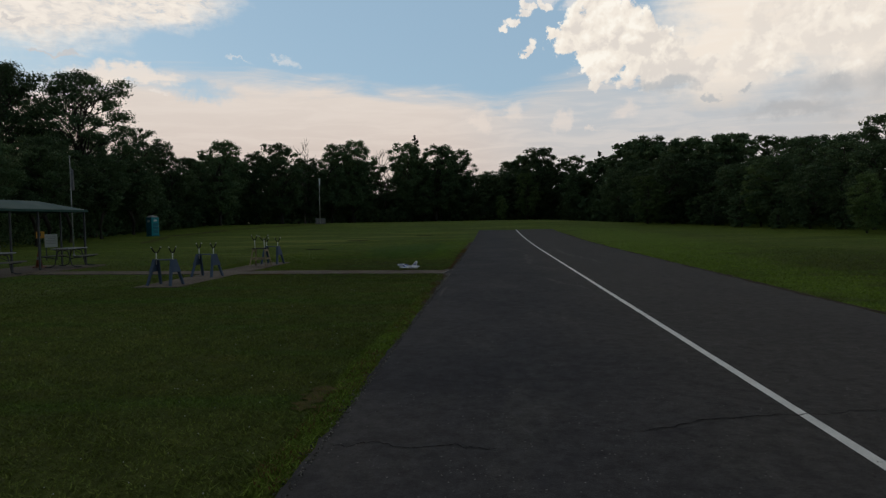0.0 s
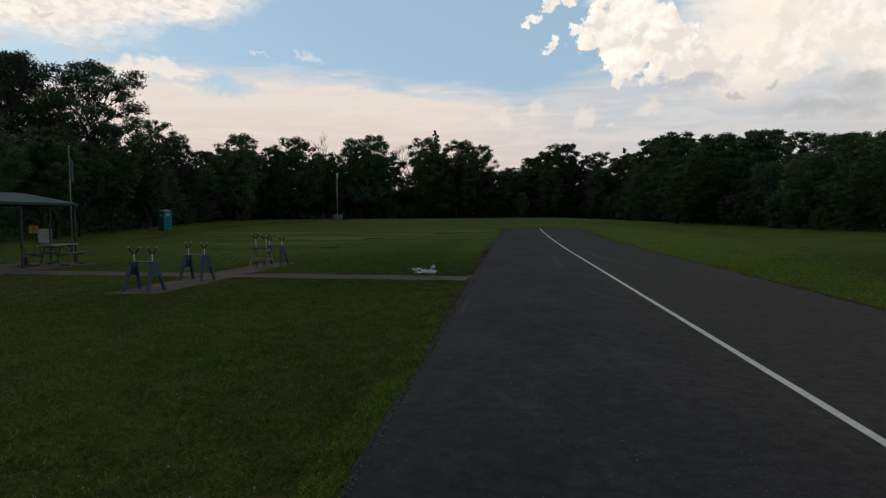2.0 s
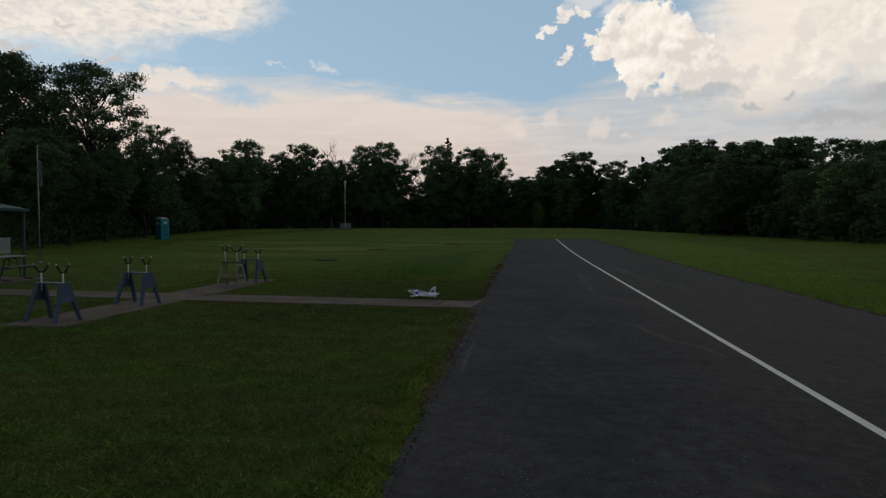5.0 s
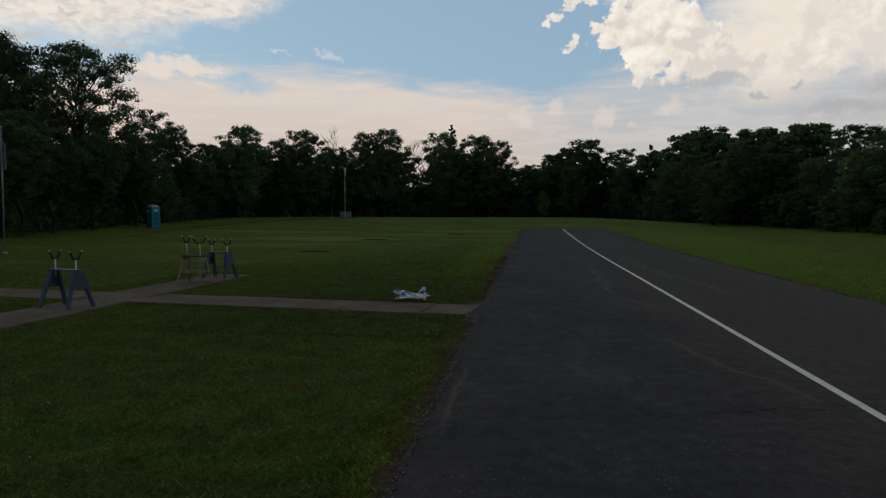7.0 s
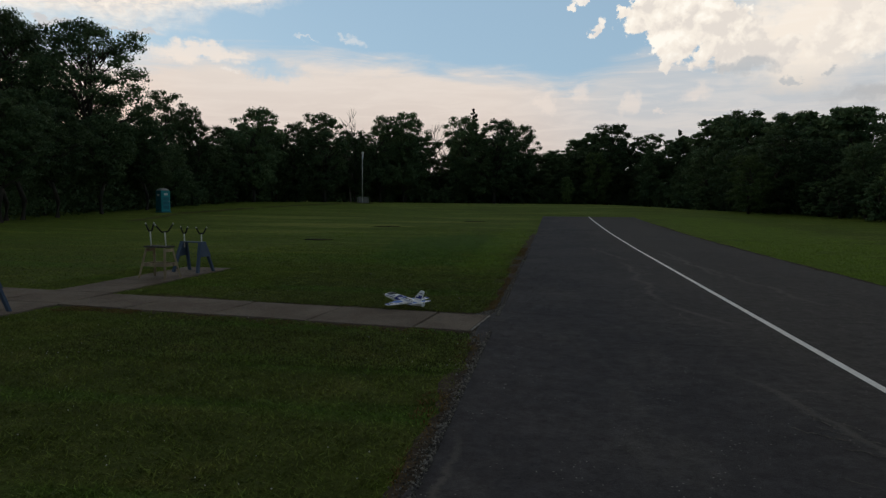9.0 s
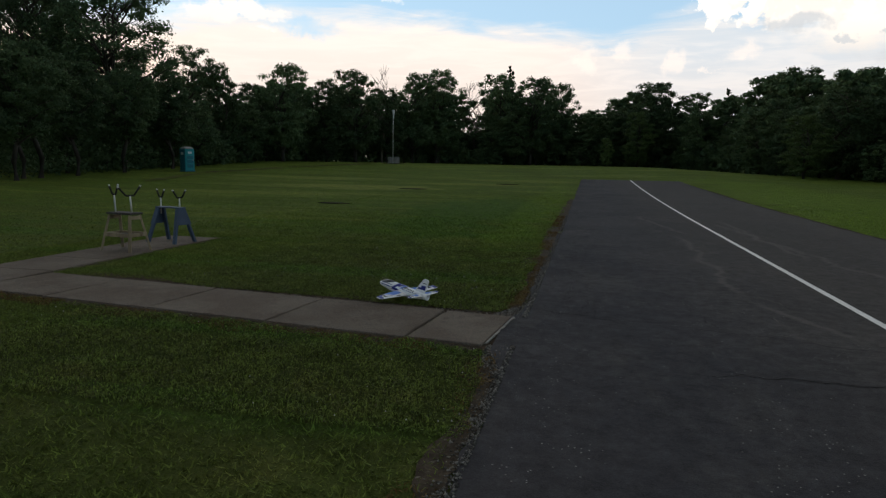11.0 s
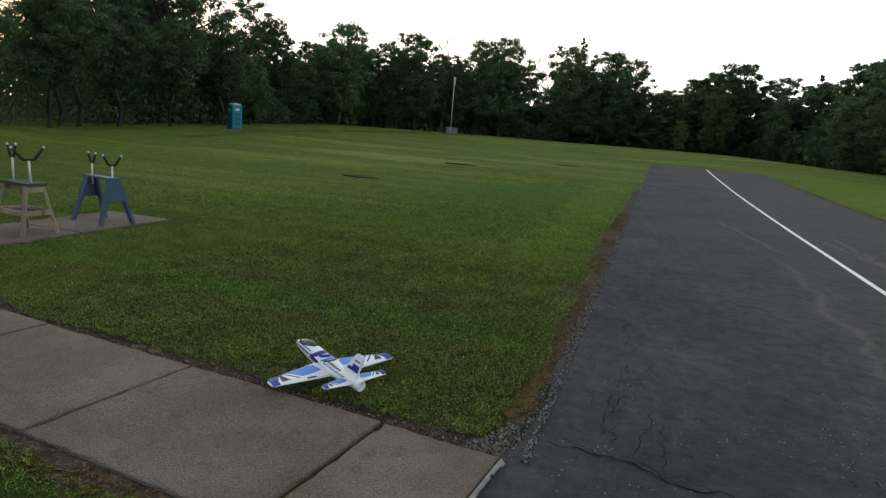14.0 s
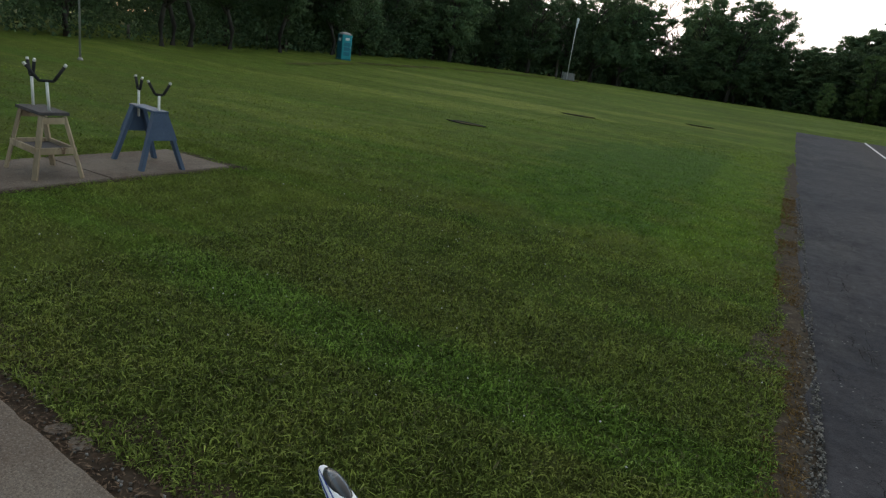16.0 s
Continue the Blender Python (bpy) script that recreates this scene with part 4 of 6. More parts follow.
def make_tree(seed, kind, high=14.0, spread=3.6, low=0.22, clumps=46, leaves=4600, size=0.27):
    """A tapered trunk with limbs and a crown of leaf clumps, on an empty at its foot."""
    rng, rnd = np.random.RandomState(seed), random.Random(seed)
    root = new("tree")
    bm = bmesh.new()
    bend = [Vector((0.25 * rnd.uniform(-1, 1) * k, 0.25 * rnd.uniform(-1, 1) * k, high * 0.92 * k / 6)) for k in range(7)]
    r0 = 0.022 * high
    limb(bm, bend, r0, 0.03, 8)
    tips, rads = [], []
    for k in range(clumps):
        f = low + (0.97 - low) * ((k + rnd.random()) / clumps) ** (0.72 if kind == "tall" else 1.0)
        z = high * f
        at = bend[min(int(f / 0.92 * 6), 5)].lerp(bend[min(int(f / 0.92 * 6) + 1, 6)], (f / 0.92 * 6) % 1)
        g = (f - low) / (1 - low)
        if kind == "conifer":
            reach = spread * (1 - g) * rnd.uniform(0.6, 1.0) + 0.15
            girth = 0.042 * high * (1.1 - 0.6 * g)
        else:
            girth = rnd.uniform(0.7, 1.2) * (0.074 if kind == "tall" else 0.078) * high * (1.15 - 0.35 * g)
            dome = math.sqrt(max(0.0, 1 - ((g - 0.42) / 0.60) ** 2)) if g > 0.42 else 0.66 + 0.8 * g
            reach = max(spread * min(dome, 1.0) * rnd.uniform(0.30, 1.0) ** 0.55 - 0.5 * girth, 0.1)
        a = k * 2.399 + rnd.uniform(-0.5, 0.5)
        rise = rnd.uniform(0.05, 0.45) * reach if kind != "conifer" else -0.15 * reach
        start = Vector((at.x, at.y, max(z - rise - 0.45 * reach, 0.12 * high)))
        tip = Vector((at.x + math.cos(a) * reach, at.y + math.sin(a) * reach, min(z + rise * 0.3, high - 0.62 * girth)))
        mid = start.lerp(tip, 0.5) + Vector((rnd.uniform(-.25, .25), rnd.uniform(-.25, .25), 0.12 * reach))
        if k % 2 == 0 or kind == "bare":
            limb(bm, [start, mid, tip], 0.010 * high * (1.1 - 0.8 * g), 0.02, 5)
        if kind == "bare":
            for _ in range(3):
                e = tip + Vector((rnd.uniform(-1, 1), rnd.uniform(-1, 1), rnd.uniform(0.3, 1.6)))
                limb(bm, [mid.lerp(tip, rnd.random()), mid.lerp(e, 0.7), e], 0.05, 0.012, 4)
        tips.append(tip)
        rads.append(girth)
        if kind not in ("conifer", "tall", "elm") and k % 2:
            tips.append(mid)
            rads.append(girth * 0.9)
    part("trunk", bm, M_DEADWOOD if kind == "bare" else M_BARK, root, smooth=True)
    if kind != "bare":
        co, faces = leafy_clumps(rng, np.array(tips), np.array(rads), leaves, size, 0.62 if kind != "conifer" else 0.40, 0.10 if kind in ("tall", "elm") else 0.0)
        co[:, 2] = np.maximum(co[:, 2], 0.15)
        crown = new("crown", mesh_np("crown", co, faces, {"pale": M_LEAF_PALE, "conifer": M_NEEDLE}.get(kind, M_LEAF)))
        crown.parent = root
    return root


TREE_KINDS = {
    "oak": (make_tree(1, "oak", spread=5.4, low=0.16, clumps=92, leaves=12500, size=0.155), "broad dark green leafy tree at the field's edge"),
    "maple": (make_tree(2, "maple", spread=5.0, low=0.14, clumps=88, leaves=12500, size=0.145), "rounded dark green leafy tree in the wood's edge"),
    "ash": (make_tree(3, "ash", spread=4.5, low=0.20, clumps=78, leaves=12500, size=0.138), "upright dark green leafy tree with gaps in its crown"),
    "elm": (make_tree(4, "elm", spread=4.8, low=0.22, clumps=72, leaves=13000, size=0.135), "open-crowned leafy tree with sky showing through"),
    "beech": (make_tree(5, "beech", spread=5.4, low=0.08, clumps=92, leaves=11500, size=0.165), "dense dark green tree leafy down to the ground"),
    "linden": (make_tree(13, "linden", spread=4.9, low=0.36, clumps=78, leaves=13000, size=0.14), "dark leafy tree on a bare trunk at the wood's edge"),
    "thicket": (make_tree(11, "thicket", spread=5.4, low=0.05, clumps=50, leaves=5000, size=0.29), "dense dark tree standing back in the wood"),
    "hornbeam": (make_tree(12, "hornbeam", spread=5.2, low=0.06, clumps=84, leaves=11500, size=0.16), "dark leafy tree at the edge of the wood"),
    "tall": (make_tree(6, "tall", spread=4.8, low=0.20, clumps=140, leaves=30000, size=0.095), "tall dark tree with a loose airy crown"),
    "bush": (make_tree(7, "bush", high=14.0, spread=6.6, low=0.03, clumps=40, leaves=4500, size=0.36), "low leafy bush at the foot of the wood"),
    "pale": (make_tree(8, "pale", spread=5.0, low=0.07, clumps=80, leaves=13000, size=0.155), "lighter green young tree in front of the wood"),
    "conifer": (make_tree(9, "conifer", spread=3.0, low=0.08, clumps=60, leaves=8000, size=0.17), "narrow dark conifer standing above the wood"),
    "bare": (make_tree(10, "bare", spread=3.2, low=0.35, clumps=22), "dead leafless tree with pale branches"),
}
PLACES = {k: [] for k in TREE_KINDS}
wood = random.Random(77)


def plant(kind, x, y, top, wide=1.0):
    """Puts a tree of that kind so that its top comes to height top above level zero."""
    z = ground_z(x, y) - 0.05
    s = (top - z - (0.2 if y > 85 else 0.0)) / 14.0
    PLACES[kind].append(pose(x, y, z, 0, 0, wood.uniform(0, 360)) @ Matrix.Diagonal((s * wide, s * wide, s, 1)))


# the skyline from west to east: place and height of the trees that stand out
for kind, x, y, top, wide in (("tall", -66, 75, 23.0, 1.0), ("tall", -50.4, 60, 19.4, 0.86), ("tall", -42.3, 61.3, 18.3, 0.98), ("oak", -44.5, 67, 12.6, 0.85), ("linden", -49.0, 64, 13.0, 0.9), ("elm", -44.6, 75, 14.4, 0.75),
                              ("ash", -42.6, 79, 13.0, 0.8), ("maple", -45, 90, 12.2, 0.9), ("oak", -39.4, 88, 14.4, 0.9), ("maple", -38.2, 100, 13.6, 0.9), ("oak", -35, 104, 15.8, 0.9)):
    plant(kind, x, y, top, wide)
for kind, x, y, top, wide in (("maple", -32.5, 112, 13.8, 0.9), ("ash", -29.7, 118, 17.0, 0.95), ("ash", -26.6, 123, 18.2, 0.85), ("bare", -22.4, 138, 17.2, 1.0), ("bare", -33.0, 111, 16.4, 0.7),
                              ("oak", -16.4, 138, 19.4, 0.85), ("conifer", -15.4, 141, 21.6, 0.55), ("oak", -11, 137, 18.6, 0.95), ("ash", -5.4, 145, 18.3, 0.8), ("maple", 0.4, 160, 14.0, 1.0), ("bare", -24.4, 139, 16.6, 0.9)):
    plant(kind, x, y, top, wide)
for kind, x, y, top, wide in (("maple", 5.6, 150, 15.6, 0.9), ("beech", 11, 137, 17.4, 1.05), ("maple", 19.6, 140, 15.6, 0.9), ("conifer", 27.8, 150, 17.4, 1.0), ("oak", 27.2, 120, 15.9, 0.95),
                              ("oak", 31, 112, 16.2, 1.0), ("oak", 34.6, 101, 14.6, 1.05), ("beech", 39, 95, 14.1, 1.1), ("oak", 43, 90, 12.7, 1.1), ("ash", 44.4, 84, 12.0, 1.0),
                              ("oak", 44.3, 77, 11.4, 1.1), ("ash", 44.5, 69, 12.4, 1.0), ("oak", 44, 60, 11.6, 1.1), ("oak", 45, 48, 12.0, 1.1)):
    plant(kind, x, y, top, wide)
for x, y in ((3.0, 152), (8.0, 148), (-3.5, 151), (1.0, 146), (6.0, 143), (11.5, 141), (3.5, 147), (9.5, 144), (-1.5, 148), (14.5, 139), (-6.0, 147), (5.0, 158)):
    plant("thicket" if y > 82 else "hornbeam" if x > 0 else wood.choice(("maple", "ash")), x, y, 12.2, 1.1)
for x, y, h in ((-24.0, 137, 6.5), (-21.6, 138, 6.0), (-26.5, 134, 6.0), (-1.0, 141, 4.0), (2.0, 140.5, 3.4), (4.5, 139.5, 4.2), (7.0, 138.5, 3.6), (9.5, 137, 4.4), (12.0, 135.5, 3.8), (0.5, 143, 5.0), (5.8, 141.5, 5.0)):
    plant("bush", x, y, 1.3 + h, 1.5)
for kind, x, y, top, wide in (("linden", -39.4, 64.5, 9.0, 1.0), ("linden", -37.6, 55.5, 9.0, 1.0), ("linden", -36.4, 49.0, 8.6, 1.0), ("linden", -33.6, 41.0, 8.0, 1.0), ("maple", -41.5, 72.0, 8.0, 1.1)):
    plant(kind, x, y, top, wide)
plant("pale", 9.0, 131, 11.4, 0.85)
plant("pale", 3.4, 128, 6.6, 0.75)
plant("pale", 30.5, 66, 7.2, 0.95)
plant("pale", 29.8, 45, 4.6, 0.9)
plant("pale", 21.8, 80, 7.0, 1.15)

# the front of the wood: a line of corner points round the field, from the south-west over north to the south-east
EDGE = [(-27, 18), (-31, 32), (-34.5, 44), (-37.5, 56), (-39.5, 68), (-40, 80), (-38, 97), (-29, 120), (-16, 134), (-2, 142), (13, 134), (20, 108), (24, 84), (28, 68), (31, 54), (31, 40)]


def along_edge(step, back, jitter):
    for (x0, y0), (x1, y1) in zip(EDGE, EDGE[1:]):
        d = math.hypot(x1 - x0, y1 - y0)
        nx, ny = -(y1 - y0) / d, (x1 - x0) / d
        for k in range(max(1, int(d / step))):
            s = (k + wood.random()) / max(1, int(d / step))
            b = back + wood.uniform(-jitter, jitter)
            yield x0 + (x1 - x0) * s + nx * b + wood.uniform(-1, 1), y0 + (y1 - y0) * s + ny * b


# the treetops' rise above the eye, by direction from the runway (degrees from north, eastward)
SKYLINE = [(-34, 8.0), (-30.9, 7.6), (-29.5, 6.6), (-28, 4.9), (-27.4, 4.5), (-26, 5.2), (-24.7, 6.3), (-22.9, 6.1), (-22, 5.4), (-18.7, 5.9), (-15.4, 5.6), (-11.5, 6.2), (-10.8, 4.3), (-9.4, 3.9), (-8.6, 4.6), (-8, 5.8), (-5.4, 6.0), (-2.5, 5.5),
           (-1.5, 4.2), (0.8, 3.9), (2, 5.2), (4, 5.6), (5.8, 5.1), (7.3, 4.8), (10.8, 5.0), (12, 6.1), (14.5, 6.75), (20.8, 6.75), (25.7, 6.25), (28, 5.8), (34, 6.2), (45, 8.0), (90, 12.0)]


def roof_of_wood(x, y):
    """How high the wood may stand at a place without changing the skyline."""
    if x < -26 and y < 82:
        return 7.0 if y > 48 else 8.5
    way = math.degrees(math.atan2(x - 1.0, y + 1.0))
    rise = np.interp(way, [a for a, _ in SKYLINE], [e for _, e in SKYLINE])
    return 1.8 + math.hypot(x - 1.0, y + 1.0) * math.tan(radians(rise))


for x, y in along_edge(5.2, 3.0, 1.5):
    if x < -24 and y < 75:
        plant(wood.choice(("tall", "linden", "elm", "linden")), x, y, roof_of_wood(x, y) * wood.uniform(0.85, 1.2), wood.uniform(0.85, 1.1))
    else:
        plant(wood.choice(("hornbeam", "maple", "beech", "hornbeam", "oak")), x, y, roof_of_wood(x, y) * wood.uniform(0.66, 0.96), wood.uniform(1.0, 1.3))
for x, y in along_edge(5.0, 10.0, 2.5):
    plant("thicket" if y > 82 else "hornbeam" if x > 0 else wood.choice(("linden", "ash")), x, y, roof_of_wood(x, y) * wood.uniform(0.92, 1.04), wood.uniform(1.0, 1.3))
for x, y in along_edge(6.5, 0.8, 0.8):
    if not (x < -24 and y < 74):
        plant("bush", x, y, ground_z(x, y) + wood.uniform(1.6, 4.2), wood.uniform(1.0, 1.5))

for kind, (root, label) in TREE_KINDS.items():
    tagged(root, label, "bush" if kind == "bush" else "tree", "trees round the field")
    spots = PLACES[kind]
    for m in spots[:-1]:
        copy_thing(root, m)
    root.matrix_basis = spots[-1]


def build_undergrowth():
    """The dim thicket behind the first trees, and taller woods further back."""
    rng = np.random.RandomState(5)
    for name, label, back, deep, tall, size, count in (("undergrowth", "dense dark thicket under the trees", 1.4, 8.0, 5.0, 0.40, 60000), ("far_woods", "dark leafy wood behind the front trees", 15.0, 8.0, 9.5, 0.55, 44000), ("far_woods", "dark leafy wood far behind the front trees", 24.0, 8.0, 7.0, 0.75, 30000)):
        lens = [math.hypot(b[0] - a[0], b[1] - a[1]) for a, b in zip(EDGE, EDGE[1:])]
        near = np.array([(6.0 if name == "undergrowth" else 2.0) if a[0] < -26 and a[1] < 80 else 1.0 for a in EDGE[:-1]]) * lens
        seg = rng.choice(len(lens), count, p=near / near.sum())
        s, b, h = rng.rand(count), back + deep * rng.rand(count), rng.rand(count) ** 0.8
        e = np.array(EDGE, float)
        d = e[1:] - e[:-1]
        n = np.stack([-d[:, 1], d[:, 0]], 1) / np.linalg.norm(d, axis=1)[:, None]
        p = e[seg] + d[seg] * s[:, None] + n[seg] * b[:, None]
        lump = np.array([noise.noise((x * 0.16, y * 0.16, 0.0)) for x, y in p])
        z = np.array([ground_z(x, y) for x, y in p]) + h * tall * (0.8 + 0.5 * lump)
        ways = size * np.clip(0.30 + 0.70 * (p[:, 1] - 45) / 70, 0.30, 1.0)
        co, faces = leaf_quads(rng, np.column_stack([p, z]), ways)
        tagged(new(name, mesh_np(name, co, faces, M_LEAF)), label, "woods", kind="stuff")


build_undergrowth()


def build_belt():
    """A low belt of scrub that closes the far end of the field beyond the runway."""
    rng = np.random.RandomState(9)
    count = 15000
    p = np.column_stack([rng.uniform(-44, 18, count), rng.uniform(146, 156, count)])
    z = np.array([ground_z(x, y) for x, y in p]) + 6.5 * rng.rand(count)
    co, faces = leaf_quads(rng, np.column_stack([p, z]), 0.8)
    tagged(new("undergrowth", mesh_np("undergrowth", co, faces, M_LEAF)), "dense dark scrub behind the far trees", "woods", kind="stuff")


build_belt()


# ---- stands for model aircraft ----
def fork(parent, at, base_z, v_z, tip_z, spin, half, lean=0.0):
    """A white pipe with a padded Y on it, turned about its own axis."""
    f = Matrix.Translation(at) @ Euler((0, lean, radians(spin))).to_matrix().to_4x4()
    bm = bmesh.new()
    rod(bm, f @ Vector((0, 0, base_z)), f @ Vector((0, 0, v_z - 0.012)), 0.0145, seg=12)
    stem = part("stem", bm, M_PIPE, parent, "white plastic pipe", True)
    bm = bmesh.new()
    rod(bm, f @ Vector((-half * 0.38, 0, v_z)), f @ Vector((half * 0.38, 0, v_z)), 0.015, seg=10)
    part("saddle", bm, M_FOAM, stem, "black foam sleeve", True)
    for s in (-1, 1):
        a, b = Vector((s * half * 0.36, 0, v_z)), Vector((s * half, 0, tip_z))
        bm = bmesh.new()
        rod(bm, f @ a.lerp(b, 0.02), f @ a.lerp(b, 0.90), 0.0165, seg=10)
        part("padded_prong", bm, M_FOAM, stem, "black foam sleeve", True)
        bm = bmesh.new()
        rod(bm, f @ a.lerp(b, 0.90), f @ a.lerp(b, 1.06), 0.0165, 0.015, 10)
        bmesh.ops.create_uvsphere(bm, u_segments=10, v_segments=6, radius=0.0165, matrix=Matrix.Translation(f @ a.lerp(b, 0.9)))
        part("prong_cap", bm, M_PIPE, stem, "white plastic end cap", True)


def blue_stand(m, spins, gap=0.92):
    root = thing("aircraft_stand", m, "blue painted trestle stand with two padded forks", "stand", "aircraft stands on the strip")
    top_z, half, foot = 0.71, 0.085, 0.29
    for s in (-1, 1):
        end = Matrix.Translation((s * (gap / 2 - 0.045), 0, 0)) @ Euler((radians(90), 0, radians(90))).to_matrix().to_4x4()
        # gusset plate of the A-frame, and a leg down each side of it
        out = Matrix.Translation((s * 0.048, 0, 0)) @ end
        bm = prism(bmesh.new(), [(-half, top_z - 0.014), (half, top_z - 0.014), (half + 0.105, 0.37), (-half - 0.105, 0.37)], 0.014, out)
        for v in bm.verts:
            v.co.x += s * 0.10 * (1 - v.co.z / top_z)
        part("end_plate", bm, M_BLUE, root)
        for q in (-1, 1):
            bm = prism(bmesh.new(), [(q * half, top_z - 0.014), (q * (half - 0.05), top_z - 0.014), (q * (foot - 0.05), 0.0), (q * foot, 0.0)][::q], 0.08, end)
            bmesh.ops.bevel(bm, geom=list(bm.edges), offset=0.005, segments=1, affect="EDGES")
            for v in bm.verts:
                v.co.x += s * 0.10 * (1 - v.co.z / top_z)
            part("leg", bm, M_BLUE, root)
    bm = box(bmesh.new(), (gap + 0.03, 2 * half + 0.02, 0.026), (0, 0, top_z), bevel=0.006)
    part("top_board", bm, M_BLUE, root)
    for s, spin in zip((-1, 1), spins):
        fork(root, (s * gap * 0.42, 0, 0), top_z - 0.14, 0.915, 1.065, spin, 0.125)
    return root


blue_stand(pose(-7.81, 11.10, 0.032, 0, 0, -13), (42, 82), 0.66)
blue_stand(pose(-7.82, 13.78, 0.032, 0, 0, -16), (95, 88), 0.68)
blue_stand(pose(-7.67, 19.60, 0.032, 0, 0, -12), (-8, 60), 0.62)


def wooden_stand(m):
    root = thing("aircraft_stand", m, "weathered wooden stool stand with tall padded forks", "stand", "aircraft stands on the strip")
    top_z = 0.69
    for sx in (-1, 1):
        for sy in (-1, 1):
            a, b = Vector((sx * 0.345, sy * 0.245, 0.0)), Vector((sx * 0.245, sy * 0.115, top_z - 0.03))
            d = b - a
            bm = box(bmesh.new(), (0.052, 0.036, d.length), (a + b) / 2, d.to_track_quat("Z", "Y").to_matrix(), 0.005)
            part("leg", bm, M_WOOD, root)
    for sx in (-1, 1):
        part("end_rail", box(bmesh.new(), (0.028, 0.26, 0.07), (sx * 0.258, 0, top_z - 0.075), None, 0.004), M_WOOD, root)
        part("stretcher", box(bmesh.new(), (0.028, 0.40, 0.07), (sx * 0.305, 0, 0.30), None, 0.004), M_WOOD, root)
    for sy in (-1, 1):
        part("side_rail", box(bmesh.new(), (0.62, 0.03, 0.07), (0, sy * 0.195, 0.30), None, 0.004), M_WOOD, root)
    part("top_board", box(bmesh.new(), (0.58, 0.30, 0.035), (0, 0, top_z), None, 0.006), M_DARKTOP, root, "dark carpeted board")
    part("tray", box(bmesh.new(), (0.56, 0.36, 0.018), (0, 0, 0.285), None, 0.004), M_DARKTOP, root, "dark lower board")
    fork(root, (-0.185, 0, 0), top_z + 0.01, 1.03, 1.20, -8, 0.13, radians(-3))
    fork(root, (0.21, 0.02, 0), top_z + 0.01, 1.02, 1.19, 56, 0.19, radians(-3))
    return root


wooden_stand(pose(-7.69, 18.28, 0.032, 0, 0, -8))


# ---- the model jet on the grass ----
def blade_wing(bm, root_x, tip_x, y0, y1, z0, z1, thick, seg=7):
    """A wing panel with a real section: chords from leading to trailing edge at root and tip."""
    rings = []
    for s in (0.0, 0.35, 0.7, 0.94, 1.0):
        lead = root_x[0] + (tip_x[0] - root_x[0]) * s - (0.02 if s == 1.0 else 0)
        trail = root_x[1] + (tip_x[1] - root_x[1]) * s + (0.012 if s == 1.0 else 0)
        t = thick * (1 - 0.5 * s) * (0.35 if s == 1.0 else 1.0)
        y, z = y0 + (y1 - y0) * s, z0 + (z1 - z0) * s
        up, dn = [], []
        for k in range(seg + 1):
            c = k / seg
            h = t * 1.35 * (math.sqrt(c) * (1 - c) * 1.5 + 0.05 * (1 - c))
            x = lead + (trail - lead) * c
            up.append((x, y, z + h))
            dn.append((x, y, z - h * 0.7))
        rings.append(up + dn[-2:0:-1])
    return loft(bm, rings)


def wing_decal(root_x, tip_x, y0, y1, z0, z1, thick, front, rear, lift=0.0016):
    """A thin film on the upper side of a wing between two curved edges, each bent over three points (span share, chord share)."""
    bm = bmesh.new()
    n, m = 14, 6

    def on(s, c):
        s, c = min(s, 0.985), max(c, 0.004)
        lead, trail = root_x[0] + (tip_x[0] - root_x[0]) * s, root_x[1] + (tip_x[1] - root_x[1]) * s
        t = thick * (1 - 0.5 * s)
        h = t * 1.35 * (math.sqrt(max(c, 0)) * (1 - c) * 1.5 + 0.05 * (1 - c))
        return Vector((lead + (trail - lead) * c, y0 + (y1 - y0) * s, z0 + (z1 - z0) * s + h + lift))

    def bent(points, u):
        a, b, c = (Vector((*q, 0)) for q in points)
        return a * (1 - u) ** 2 + b * 2 * u * (1 - u) + c * u * u

    grid = []
    for i in range(n + 1):
        p, q = bent(front, i / n), bent(rear, i / n)
        grid.append([bm.verts.new(on(*p.lerp(q, j / m).xy)) for j in range(m + 1)])
    for i in range(n):
        for j in range(m):
            bm.faces.new((grid[i][j], grid[i + 1][j], grid[i + 1][j + 1], grid[i][j + 1]))
    bmesh.ops.recalc_face_normals(bm, faces=bm.faces)
    for f in bm.faces:
        if f.normal.z < 0:
            f.normal_flip()
    return bm


FUSE = [(-0.335, 0.042, 0.042, 0.092), (-0.28, 0.048, 0.048, 0.090), (-0.20, 0.056, 0.058, 0.086), (-0.09, 0.064, 0.068, 0.085), (0.04, 0.070, 0.078, 0.088),
        (0.16, 0.066, 0.080, 0.094), (0.27, 0.058, 0.072, 0.100), (0.36, 0.047, 0.058, 0.102), (0.43, 0.034, 0.040, 0.100), (0.465, 0.020, 0.024, 0.098), (0.482, 0.006, 0.007, 0.096)]


FUSE = [(x, w * 0.84, h * 0.86, z) for x, w, h, z in FUSE]


def fuse_at(x):
    for (x0, *a), (x1, *b) in zip(FUSE, FUSE[1:]):
        if x0 <= x <= x1:
            s = (x - x0) / (x1 - x0)
            return [p + (q - p) * s for p, q in zip(a, b)]
    return FUSE[-1][1:] if x > 0 else FUSE[0][1:]


